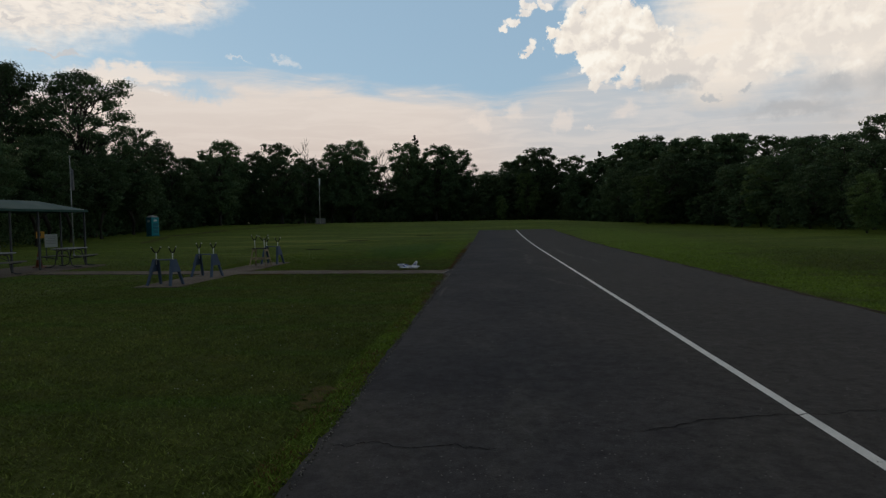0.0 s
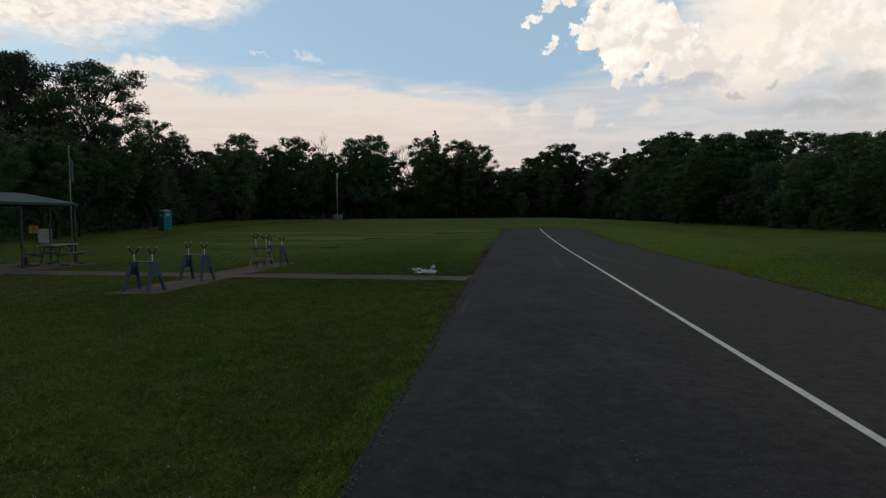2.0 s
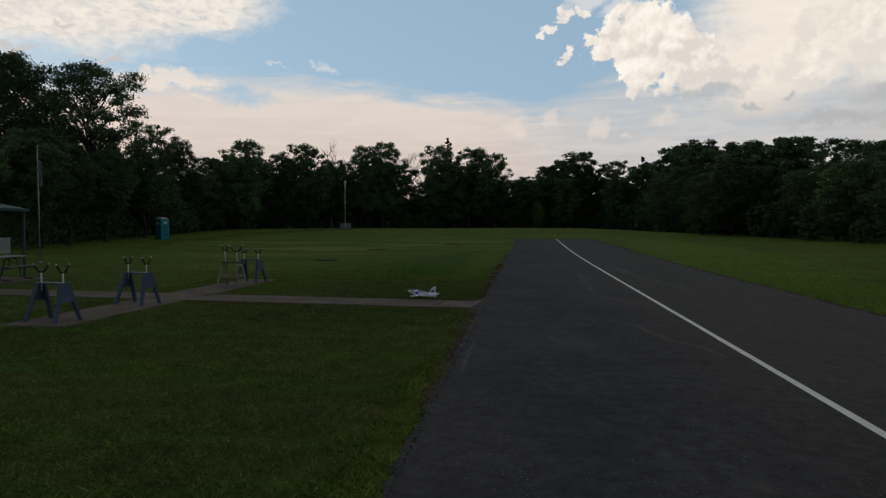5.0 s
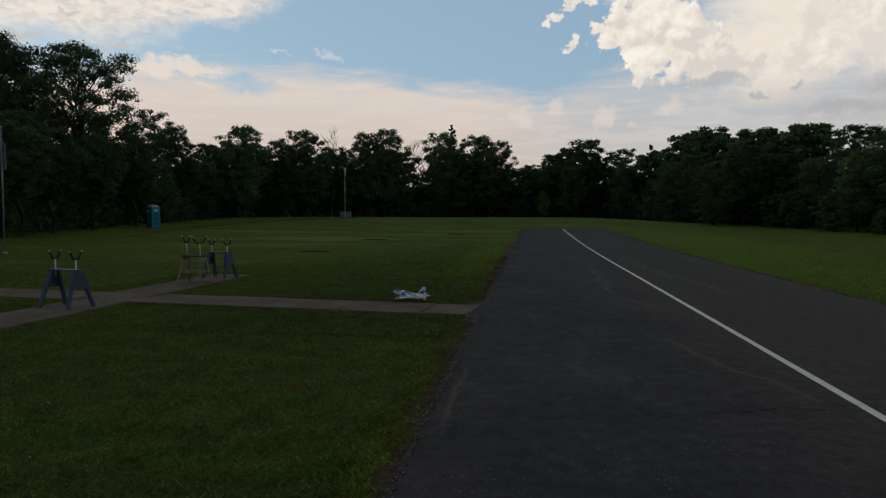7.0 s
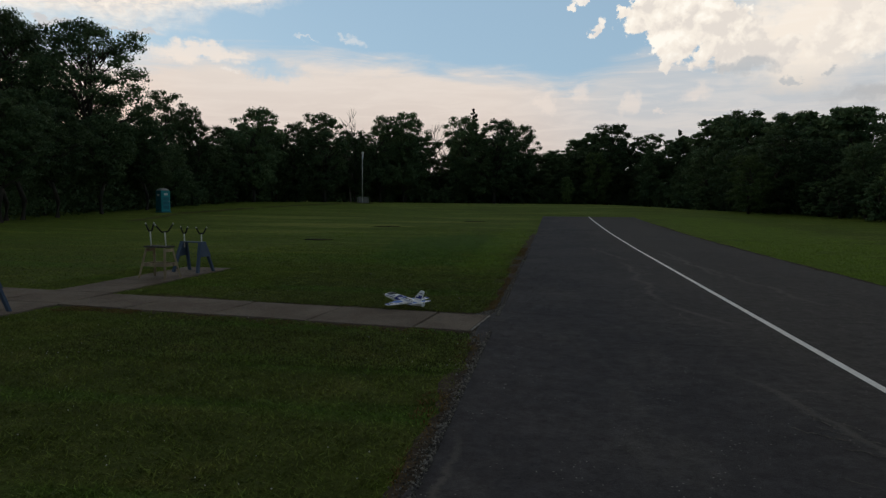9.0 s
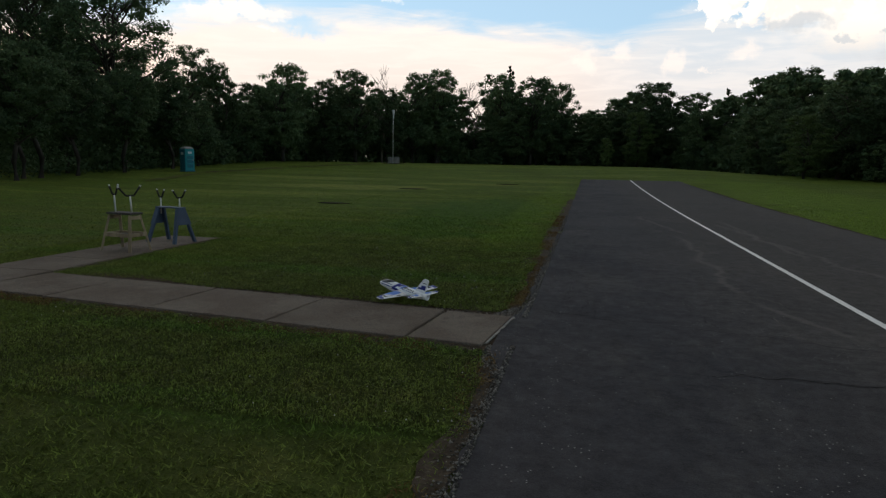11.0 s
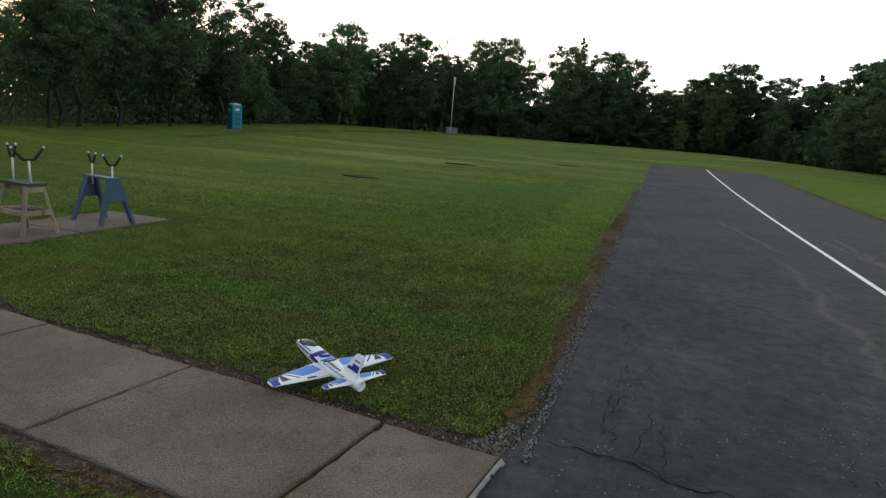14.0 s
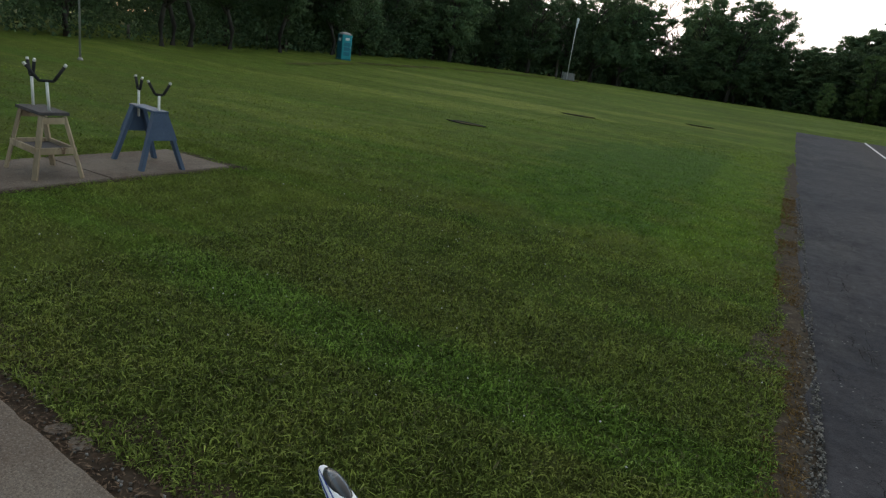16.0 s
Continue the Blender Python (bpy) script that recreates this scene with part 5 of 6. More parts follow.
def fuse_patch(x0, x1, a0, a1, bow=0.0, lift=0.0018, n=10):
    """A film on the fuselage between two stations and two angles (0: top, positive to the left); bow pulls its middle forward."""
    bm = bmesh.new()
    grid = []
    for i in range(n + 1):
        row = []
        for j in range(n + 1):
            u, v = i / n, j / n
            x = x0 + (x1 - x0) * u + bow * (1 - (2 * v - 1) ** 2)
            w, h, z = fuse_at(x)
            a = radians(a0 + (a1 - a0) * v)
            row.append(bm.verts.new((x, math.sin(a) * (w + lift), z + math.cos(a) * (h + lift))))
        grid.append(row)
    for i in range(n):
        for j in range(n):
            bm.faces.new((grid[i][j], grid[i + 1][j], grid[i + 1][j + 1], grid[i][j + 1]))
    bmesh.ops.recalc_face_normals(bm, faces=bm.faces)
    return bm


def build_jet(m):
    root = thing("model_jet", m, "white and blue foam model jet resting on the grass", "model aircraft")
    rings = [[(x, math.sin(2 * math.pi * k / 20) * w, z + math.cos(2 * math.pi * k / 20) * h) for k in range(20)] for x, w, h, z in FUSE]
    body = part("fuselage", loft(bmesh.new(), rings), M_FOAMWHITE, root, "white foam fuselage", True)
    # exhaust: a ring with a hollow in it
    bm = bmesh.new()
    rings = [[(x, math.sin(2 * math.pi * k / 20) * r, 0.092 + math.cos(2 * math.pi * k / 20) * r) for k in range(20)] for x, r in ((-0.33, 0.042), (-0.366, 0.039), (-0.369, 0.033), (-0.33, 0.030), (-0.30, 0.020))]
    part("exhaust", loft(bm, rings), M_FOAMWHITE, body, "white round exhaust nozzle", True)
    bm = bmesh.new()
    bmesh.ops.create_uvsphere(bm, u_segments=18, v_segments=10, radius=1.0, matrix=Matrix.Translation((0.325, 0, 0.126)) @ Matrix.Rotation(radians(10), 4, "Y") @ Matrix.Diagonal((0.128, 0.036, 0.047, 1)))
    part("canopy", bm, M_CANOPY, root, "smoked grey canopy", True)
    for x0, x1, a0, a1, bow, mat, name in (
            (0.155, 0.205, -78, 78, -0.075, M_DARKBLUE, "stripe"), (0.082, 0.128, -52, 52, -0.060, M_DARKBLUE, "stripe"), (0.052, 0.076, -66, 66, -0.060, M_LIGHTBLUE, "stripe"),
            (0.020, 0.040, -58, 58, -0.055, M_CANOPY, "stripe"),
            (0.21, 0.46, 56, 62, 0.0, M_DARKBLUE, "pinstripe"), (0.21, 0.46, -62, -56, 0.0, M_DARKBLUE, "pinstripe"), (0.24, 0.47, 80, 92, 0.0, M_DARKBLUE, "side_stripe"), (0.24, 0.47, -92, -80, 0.0, M_DARKBLUE, "side_stripe"),
            (0.11, 0.24, 78, 104, -0.03, M_DARKBLUE, "side_stripe"), (0.11, 0.24, -104, -78, -0.03, M_DARKBLUE, "side_stripe"),
            (-0.24, 0.03, 60, 63, 0.0, M_DARKBLUE, "pinstripe"), (-0.24, 0.03, -63, -60, 0.0, M_DARKBLUE, "pinstripe"),
            (-0.24, 0.03, 67, 70, 0.0, M_DARKBLUE, "pinstripe"), (-0.24, 0.03, -70, -67, 0.0, M_DARKBLUE, "pinstripe"),
            *((-0.155 + 0.026 * k, -0.137 + 0.026 * k, q * 40 - 8, q * 40 + 8, 0.0, M_INK, "lettering_bar") for k in range(6) for q in (-1, 1))):
        part(name, fuse_patch(x0, x1, a0, a1, bow), mat, body)
    # main wing and tailplane, each side of its own
    for s in (-1, 1):
        geo = ((0.145, -0.10), (0.015, -0.085), s * 0.045, s * 0.52, 0.066, 0.082, 0.026)
        wing = part("wing", blade_wing(bmesh.new(), *geo), M_FOAMWHITE, root, "white foam wing with blue panels", True)
        for mat, name, front, rear in (
                (M_LIGHTBLUE, "blue_panel", ((0.14, 0.20), (0.36, 0.07), (0.68, 0.06)), ((0.10, 0.60), (0.26, 0.70), (0.46, 0.68))),
                (M_DARKBLUE, "wing_tip_panel", ((0.50, 0.004), (1.40, -0.45), (0.985, 0.94)), ((0.50, 0.022), (0.90, 0.06), (0.86, 0.94))),
                (M_INK, "black_crescent", ((0.735, 0.16), (0.825, 0.30), (0.805, 0.72)), ((0.735, 0.16), (0.735, 0.42), (0.665, 0.72))),
                (M_DARKBLUE, "pinstripe", ((0.710, 0.08), (0.640, 0.36), (0.505, 0.73)), ((0.728, 0.09), (0.665, 0.40), (0.535, 0.73))),
                (M_GREYROOF, "hinge_line", ((0.08, 0.768), (0.5, 0.768), (0.96, 0.768)), ((0.08, 0.778), (0.5, 0.778), (0.96, 0.778))),
                (M_INK, "lettering_bar", ((0.26, 0.82), (0.33, 0.82), (0.42, 0.82)), ((0.26, 0.90), (0.33, 0.90), (0.42, 0.90)))):
            part(name, wing_decal(*geo, front, rear), mat, wing)
        geo = ((-0.205, -0.325), (-0.262, -0.322), s * 0.035, s * 0.265, 0.100, 0.112, 0.014)
        tail = part("tailplane", blade_wing(bmesh.new(), *geo), M_FOAMWHITE, root, "white foam tailplane with blue panels", True)
        for mat, name, front, rear in (
                (M_LIGHTBLUE, "blue_panel", ((0.12, 0.16), (0.36, 0.07), (0.66, 0.06)), ((0.10, 0.62), (0.26, 0.70), (0.44, 0.68))),
                (M_DARKBLUE, "tip_panel", ((0.48, 0.004), (1.40, -0.45), (0.975, 0.94)), ((0.48, 0.03), (0.88, 0.08), (0.82, 0.94))),
                (M_INK, "black_crescent", ((0.71, 0.20), (0.78, 0.34), (0.76, 0.70)), ((0.71, 0.20), (0.70, 0.45), (0.63, 0.70))),
                (M_DARKBLUE, "pinstripe", ((0.680, 0.10), (0.610, 0.38), (0.480, 0.72)), ((0.705, 0.11), (0.640, 0.42), (0.515, 0.72)))):
            part(name, wing_decal(*geo, front, rear), mat, tail)
    # fin with a slant leading edge
    up = Euler((radians(90), 0, 0)).to_matrix().to_4x4()
    bm = prism(bmesh.new(), [(-0.14, 0.125), (-0.310, 0.118), (-0.372, 0.296), (-0.358, 0.310), (-0.302, 0.314), (-0.280, 0.303)], 0.014, up)
    bmesh.ops.bevel(bm, geom=list(bm.edges), offset=0.004, segments=2, affect="EDGES")
    fin = part("fin", bm, M_FOAMWHITE, root, "white foam fin with a blue band")
    for s in (-1, 1):
        side = Matrix.Translation((0, s * 0.0085, 0)) @ up
        part("blue_band", prism(bmesh.new(), [(-0.195, 0.170), (-0.318, 0.170), (-0.335, 0.226), (-0.262, 0.226), (-0.255, 0.196), (-0.215, 0.196)], 0.002, side), M_DARKBLUE, fin)
        part("lettering_bar", prism(bmesh.new(), [(-0.275, 0.252), (-0.338, 0.252), (-0.341, 0.262), (-0.281, 0.262)], 0.002, side), M_INK, fin)


build_jet(pose(-1.54, 15.70, 0.034, 0, -5.0, 152.0))


# ---- shelter with its picnic tables ----
def build_shelter():
    x0, x1, y0, y1, eave, ridge = -18.70, -16.10, 10.9, 20.45, 2.42, 2.80
    root = thing("shelter", pose(0, 0, 0), "open shelter with a low green metal hip roof on steel posts", "shelter")
    xm, d = (x0 + x1) / 2, (x1 - x0) / 2
    low = [(x0, y0, eave), (x1, y0, eave), (x1, y1, eave), (x0, y1, eave)]
    up = [(xm, y0 + d, ridge), (xm, y1 - d, ridge)]
    bm = bmesh.new()
    for zoff in (0.0, -0.05):
        l = [bm.verts.new((x, y, z + zoff)) for x, y, z in low]
        u = [bm.verts.new((x, y, z + zoff)) for x, y, z in up]
        for f in ((l[0], l[1], u[0]), (l[1], l[2], u[1], u[0]), (l[2], l[3], u[1]), (l[3], l[0], u[0], u[1])):
            bm.faces.new(f)
    roof = part("roof", bm, M_GREEN_ROOF, root, "green sheet metal hip roof")
    for a, b in zip(low, low[1:] + low[:1]):
        mid, dx, dy = ((a[0] + b[0]) / 2, (a[1] + b[1]) / 2, eave - 0.055), abs(b[0] - a[0]), abs(b[1] - a[1])
        part("fascia", box(bmesh.new(), (dx + 0.04 if dx else 0.04, dy - 0.044 if dy else 0.04, 0.085), mid, None, 0.005), M_TRIM, roof, "dull green fascia board")
    for k in range(4):
        for x in (x1 - 0.12, x0 + 0.12):
            if k == 0 and x < xm:
                continue
            bm = box(bmesh.new(), (0.065, 0.065, eave - 0.06), (x, y1 - 0.08 - 2.85 * k, (eave - 0.06) / 2), None, 0.006)
            part("post", bm, M_POST, root)
    part("post", box(bmesh.new(), (0.06, 0.06, eave - 0.06), (x1 - 0.12, 16.05, (eave - 0.06) / 2), None, 0.006), M_POST, root)
    part("post", box(bmesh.new(), (0.06, 0.06, eave - 0.06), (-17.30, y1 - 0.08, (eave - 0.06) / 2), None, 0.006), M_POST, root)
    part("slab", box(bmesh.new(), (x1 - x0 + 0.7, y1 - y0 + 0.1, 0.10), (xm + 0.35, (y0 + y1) / 2, 0.0), None, 0.012), M_CONCRETE, root, "grey concrete floor")


build_shelter()


def picnic_table(m):
    root = thing("picnic_table", m, "weathered grey plank picnic table on a dark tube frame", "table", "picnic tables")
    for k in range(4):
        part("tabletop_plank", box(bmesh.new(), (0.165, 1.50, 0.045), (-0.27 + 0.18 * k, 0, 0.765), None, 0.006), M_PALETIMBER, root, "pale painted plank")
    for s in (-1, 1):
        part("bench_plank", box(bmesh.new(), (0.24, 1.50, 0.045), (s * 0.66, 0, 0.455), None, 0.006), M_TIMBER, root)
    for y in (-0.52, 0.52):
        bm = bmesh.new()
        for s in (-1, 1):
            limb(bm, [Vector((s * 0.05, y, 0.70)), Vector((s * 0.20, y, 0.66)), Vector((s * 0.27, y, 0.45)), Vector((s * 0.34, y, 0.10)), Vector((s * 0.50, y, 0.024)), Vector((s * 0.74, y, 0.024))], 0.024, 0.024, 8)
            limb(bm, [Vector((s * 0.29, y, 0.36)), Vector((s * 0.50, y, 0.40)), Vector((s * 0.76, y, 0.42))], 0.022, 0.022, 8)
        part("tube_frame", bm, M_POST, root, "dark bent steel tube", True)
        part("batten", box(bmesh.new(), (0.68, 0.05, 0.035), (0, y, 0.722), None, 0.004), M_POST, root)
        for s in (-1, 1):
            part("brace", rod(bmesh.new(), (s * 0.26, y, 0.46), (s * 0.04, y * 0.25, 0.735), 0.014), M_POST, root)
    return root


TABLE = picnic_table(pose(-16.2, 19.3, 0.051, 0, 0, 6))
copy_thing(TABLE, pose(-16.15, 14.95, 0.051, 0, 0, -5))

bm = box(bmesh.new(), (0.26, 0.30, 0.26), (0, 0, 0.13), None, 0.02)
crate = thing("carton", pose(-16.1, 15.1, 0.840, 0, 0, 20), "pale carton forgotten on a picnic table", "box")
part("body", bm, M_WHITE, crate)
part("panel", box(bmesh.new(), (0.006, 0.17, 0.15), (0.132, 0, 0.13)), M_INK, crate)


def traffic_cone(m):
    root = thing("traffic_cone", m, "faded orange traffic cone beside the shelter", "cone")
    part("foot", box(bmesh.new(), (0.36, 0.36, 0.04), (0, 0, 0.02), None, 0.012), M_CONE, root)
    bm = bmesh.new()
    loft(bm, [[(math.cos(2 * math.pi * k / 18) * r, math.sin(2 * math.pi * k / 18) * r, z) for k in range(18)] for r, z in ((0.135, 0.04), (0.03, 0.66), (0.022, 0.70))])
    part("body", bm, M_CONE, root, "", True)
    bm = bmesh.new()
    loft(bm, [[(math.cos(2 * math.pi * k / 18) * r, math.sin(2 * math.pi * k / 18) * r, z) for k in range(18)] for r, z in ((0.092, 0.32), (0.070, 0.45))], False)
    part("band", bm, M_MESHBOX, root, "dirty grey band", True)


traffic_cone(pose(-17.35, 19.0, 0.052))


# ---- notice board and warning sign behind the shelter ----
board = thing("notice_board", pose(-20.8, 24.5, -0.18, 0, 0, 38), "white notice board on two thin legs", "sign")
part("panel", box(bmesh.new(), (0.56, 0.03, 0.66), (0.06, 0, 1.20), None, 0.006), M_WHITE, board)
for x in (-0.16, 0.28):
    part("leg", box(bmesh.new(), (0.05, 0.05, 1.5), (x, 0.042, 0.75), None, 0.005), M_POST, board)
for k in range(5):
    part("lettering_bar", box(bmesh.new(), (0.40 - 0.07 * (k % 2), 0.004, 0.028), (0.05 + 0.03 * (k % 2), -0.0175, 1.40 - 0.085 * k)), M_MESHBOX, board)

sign = thing("warning_sign", pose(-21.1, 24.25, 0, 0, 0, 38), "small orange sign on a thin rod", "sign")
part("panel", box(bmesh.new(), (0.36, 0.012, 0.34), (0, 0, 1.33), None, 0.004), M_ORANGE, sign)
part("rod", rod(bmesh.new(), (0, 0.02, 0), (0, 0.02, 1.45), 0.014), M_POST, sign)
part("lettering_bar", box(bmesh.new(), (0.05, 0.004, 0.17), (0.0, -0.0085, 1.34)), M_INK, sign)


# ---- flagpole ----
def build_flagpole(x, y):
    root = thing("flagpole", pose(x, y, ground_z(x, y)), "grey metal flagpole with a limp faded flag", "flagpole")
    part("pole", rod(bmesh.new(), (0, 0, 0), (0, 0, 5.55), 0.036, 0.024, 14), M_ALU, root, "", True)
    bm = bmesh.new()
    bmesh.ops.create_uvsphere(bm, u_segments=12, v_segments=8, radius=0.06, matrix=Matrix.Translation((0, 0, 5.59)))
    part("finial", bm, M_ALU, root, "", True)
    part("collar", rod(bmesh.new(), (0, 0, 0), (0, 0, 0.10), 0.10, 0.06, 14), M_ALU, root, "", True)
    # cloth hanging in folds from the halyard
    bm = bmesh.new()
    rows = []
    for i in range(15):
        s = i / 14
        row = []
        for j in range(13):
            u = j / 12
            reach = 0.04 + u * (0.13 + 0.05 * s)
            fold = 0.055 * math.sin(u * 15 + s * 2.2) * (0.4 + u)
            row.append(bm.verts.new((reach * 0.85 + 0.3 * fold, fold, 5.05 - 1.25 * s - 0.22 * u * (1 - 0.4 * s) + 0.02 * math.sin(u * 9))))
        rows.append(row)
    for a, b in zip(rows, rows[1:]):
        for j in range(12):
            bm.faces.new((a[j], a[j + 1], b[j + 1], b[j]))
    bmesh.ops.solidify(bm, geom=list(bm.faces), thickness=0.004)
    part("flag", bm, M_FLAG, root, "limp faded blue and white flag", True)


build_flagpole(-22.2, 28.4)


# ---- windsock pole with a crate at its foot ----
def build_windsock(x, y):
    z = ground_z(x, y)
    root = thing("windsock_pole", pose(x, y, z), "thin white pole with a limp windsock at its top", "pole")
    part("pole", rod(bmesh.new(), (0, 0, 0), (0, 0, 6.6), 0.045, 0.032, 12), M_PIPE, root, "", True)
    bm = bmesh.new()
    loft(bm, [[(math.cos(2 * math.pi * k / 14) * r + 0.05, math.sin(2 * math.pi * k / 14) * r, h) for k in range(14)] for r, h in ((0.05, 5.75), (0.08, 5.95), (0.12, 6.4), (0.15, 6.75), (0.14, 6.8))])
    part("windsock", bm, M_LABEL, root, "pale limp windsock", True)
    part("pad", box(bmesh.new(), (2.5, 1.5, 0.07), (0, 0.2, 0.02), None, 0.02), M_DIRT, root, "dark flat base")
    crate = thing("crate", pose(x - 0.35, y + 1.5, ground_z(x, y + 1.5)), "grey open frame crate at the foot of the pole", "crate")
    for sx in (-1, 1):
        for sy in (-1, 1):
            part("upright", box(bmesh.new(), (0.07, 0.07, 0.86), (sx * 0.62, sy * 0.4, 0.43), None, 0.006), M_MESHBOX, crate)
    for h in (0.06, 0.82):
        for sy in (-1, 1):
            part("rail", box(bmesh.new(), (1.17, 0.05, 0.08), (0, sy * 0.4, h), None, 0.005), M_MESHBOX, crate)
    for k in range(6):
        part("slat", box(bmesh.new(), (0.09, 0.02, 0.66), (-0.45 + 0.18 * k, -0.40, 0.44), None, 0.003), M_MESHBOX, crate)
    part("back_panel", box(bmesh.new(), (1.17, 0.02, 0.66), (0, 0.40, 0.44), None, 0.003), M_MESHBOX, crate)


build_windsock(-24.2, 88.6)


# ---- portable toilet ----
def build_toilet(x, y, turn):
    root = thing("portable_toilet", pose(x, y, ground_z(x, y), 0, 0, turn), "teal plastic portable toilet with a pale grey roof", "toilet")
    root.scale = (0.9, 0.9, 0.9)
    w, h = 1.0, 2.12
    part("skid", box(bmesh.new(), (w + 0.08, w + 0.08, 0.12), (0, 0, 0.06), None, 0.02), M_TEAL_DARK, root)
    body = part("body", box(bmesh.new(), (w, w, h), (0, 0, 0.12 + h / 2), None, 0.05), M_TEAL, root, "teal plastic walls")
    bm = bmesh.new()
    loft(bm, [[(math.copysign(abs(math.cos(a)) ** 0.5, math.cos(a)) * r, math.copysign(abs(math.sin(a)) ** 0.5, math.sin(a)) * r, z) for a in (2 * math.pi * k / 24 for k in range(24))] for r, z in ((0.52, 2.22), (0.52, 2.28), (0.43, 2.38), (0.26, 2.44), (0.08, 2.46))])
    part("roof", bm, M_GREYROOF, root, "pale grey domed roof", True)
    part("vent_pipe", rod(bmesh.new(), (-0.4, 0.35, 2.2), (-0.4, 0.35, 2.52), 0.05, seg=12), M_GREYROOF, root)
    door = part("door", box(bmesh.new(), (0.03, 0.76, 1.90), (w / 2 + 0.014, 0, 1.15), None, 0.01), M_TEAL, root, "ribbed teal door")
    for k in range(3):
        part("door_rib", box(bmesh.new(), (0.02, 0.62, 0.34), (w / 2 + 0.034, 0, 0.55 + 0.42 * k), None, 0.008), M_TEAL_DARK, door)
    part("handle", box(bmesh.new(), (0.04, 0.05, 0.16), (w / 2 + 0.045, 0.34, 1.15), None, 0.008), M_GREYROOF, door)
    part("label", box(bmesh.new(), (0.006, 0.42, 0.22), (w / 2 + 0.034, 0, 1.86)), M_LABEL, door, "white label")
    # added sheet over the left wall; its darker teal paints in that side's shade
    part("shaded_wall", box(bmesh.new(), (0.90, 0.012, 2.02), (0, -w / 2 - 0.004, 1.15), None, 0.004), M_TEAL_SHADE, body, "teal side wall with its shade painted in")
    for k in range(4):
        part("wall_rib", box(bmesh.new(), (0.10, 0.02, 1.75), (-0.33 + 0.22 * k, -w / 2 - 0.008, 1.16), None, 0.008), M_TEAL_DARK, body)
    part("label", box(bmesh.new(), (0.40, 0.006, 0.24), (0, -w / 2 - 0.022, 1.78)), M_LABEL, body, "white label")


build_toilet(-34.7, 60.0, -25)


# ---- small things in the grass ----
for x, y, lx, ly in ((-9.3, 32.3, 1.3, 0.75), (-9.4, 44.8, 1.7, 0.9), (-4.8, 52.5, 1.5, 0.8)):
    pit = thing("turf_hole", pose(x, y, ground_z(x, y)), "dark sunken bare spot in the lawn", "hole", "bare spots in the lawn")
    rng = random.Random(int(x * 10))
    ring = [(math.cos(2 * math.pi * k / 26) * lx / 2 * rng.uniform(0.75, 1.1), math.sin(2 * math.pi * k / 26) * ly / 2 * rng.uniform(0.7, 1.1)) for k in range(26)]
    part("soil", prism(bmesh.new(), ring, 0.02, Matrix.Translation((0, 0, 0.03))), M_CRACK, pit)
    part("pale_rim", prism(bmesh.new(), [(p * 0.7 + 0.18, q * 0.35 - ly * 0.25) for p, q in ring], 0.02, Matrix.Translation((0, 0, 0.035))), M_DRYGRASS, pit)

for x, y, h, r in ((-38.5, 42.5, 1.0, 0.11), (-41.0, 60.0, 0.9, 0.10)):
    st = thing("stump", pose(x, y, ground_z(x, y)), "short weathered post at the wood's edge", "post")
    part("shaft", rod(bmesh.new(), (0, 0, 0), (0.03, 0, h), r, r * 0.85, 10), M_DEADWOOD, st, "", True)
rock = bmesh.new()
bmesh.ops.create_icosphere(rock, subdivisions=2, radius=0.32)
for v in rock.verts:
    v.co *= 0.8 + 0.4 * noise.noise(v.co * 3)
    v.co.z *= 0.6
stone = thing("boulder", pose(-38.6, 47.0, 0.12), "pale boulder at the foot of the trees", "rock")
part("stone", rock, M_PALE, stone, "", True)


# ---- gravel along the tar, clover and grass ----
def free_of_hard_ground(x, y, margin):
    """Whether grass grows at a place: off the tar, the walks and their bare margins."""
    rough = 0.08 * noise.noise((x * 0.3, y * 0.55, 5.0)) + 0.08 * noise.noise((x, y * 2.7, 1.0))
    edge = (0.19 if y > 15.2 else 0.11) + 0.10 * noise.noise((x * 0.3, y * 0.55, 5.0)) + 0.08 * noise.noise((x, y * 2.7, 1.0))
    if -edge * margin < x < RUN_W + edge * margin and y < RUN_END:
        return False
    if STRIP_X0 - 0.02 < x < STRIP_X1 + 0.02 and STRIP_Y0 - 0.02 < y < STRIP_Y1 + 0.02:
        return False
    if x > -0.42 + (y - 15.15) * 0.55 and 15.1 < y < 15.9 and x < 0:
        return False
    u, v = walk_coords(x, y)
    side = v * NORTH
    if -0.25 < u < 16.5 and -0.64 - 0.9 * abs(0.095 + rough) * margin < side < 0.68 + max(0.0, 0.12 + 2.0 * rough) * margin:
        return False
    if 0.0 < -x < 0.2 and 13.7 < y < 15.3:
        return False
    if -18.8 < x < -15.2 and 11 < y < 20.9:
        return False
    return True


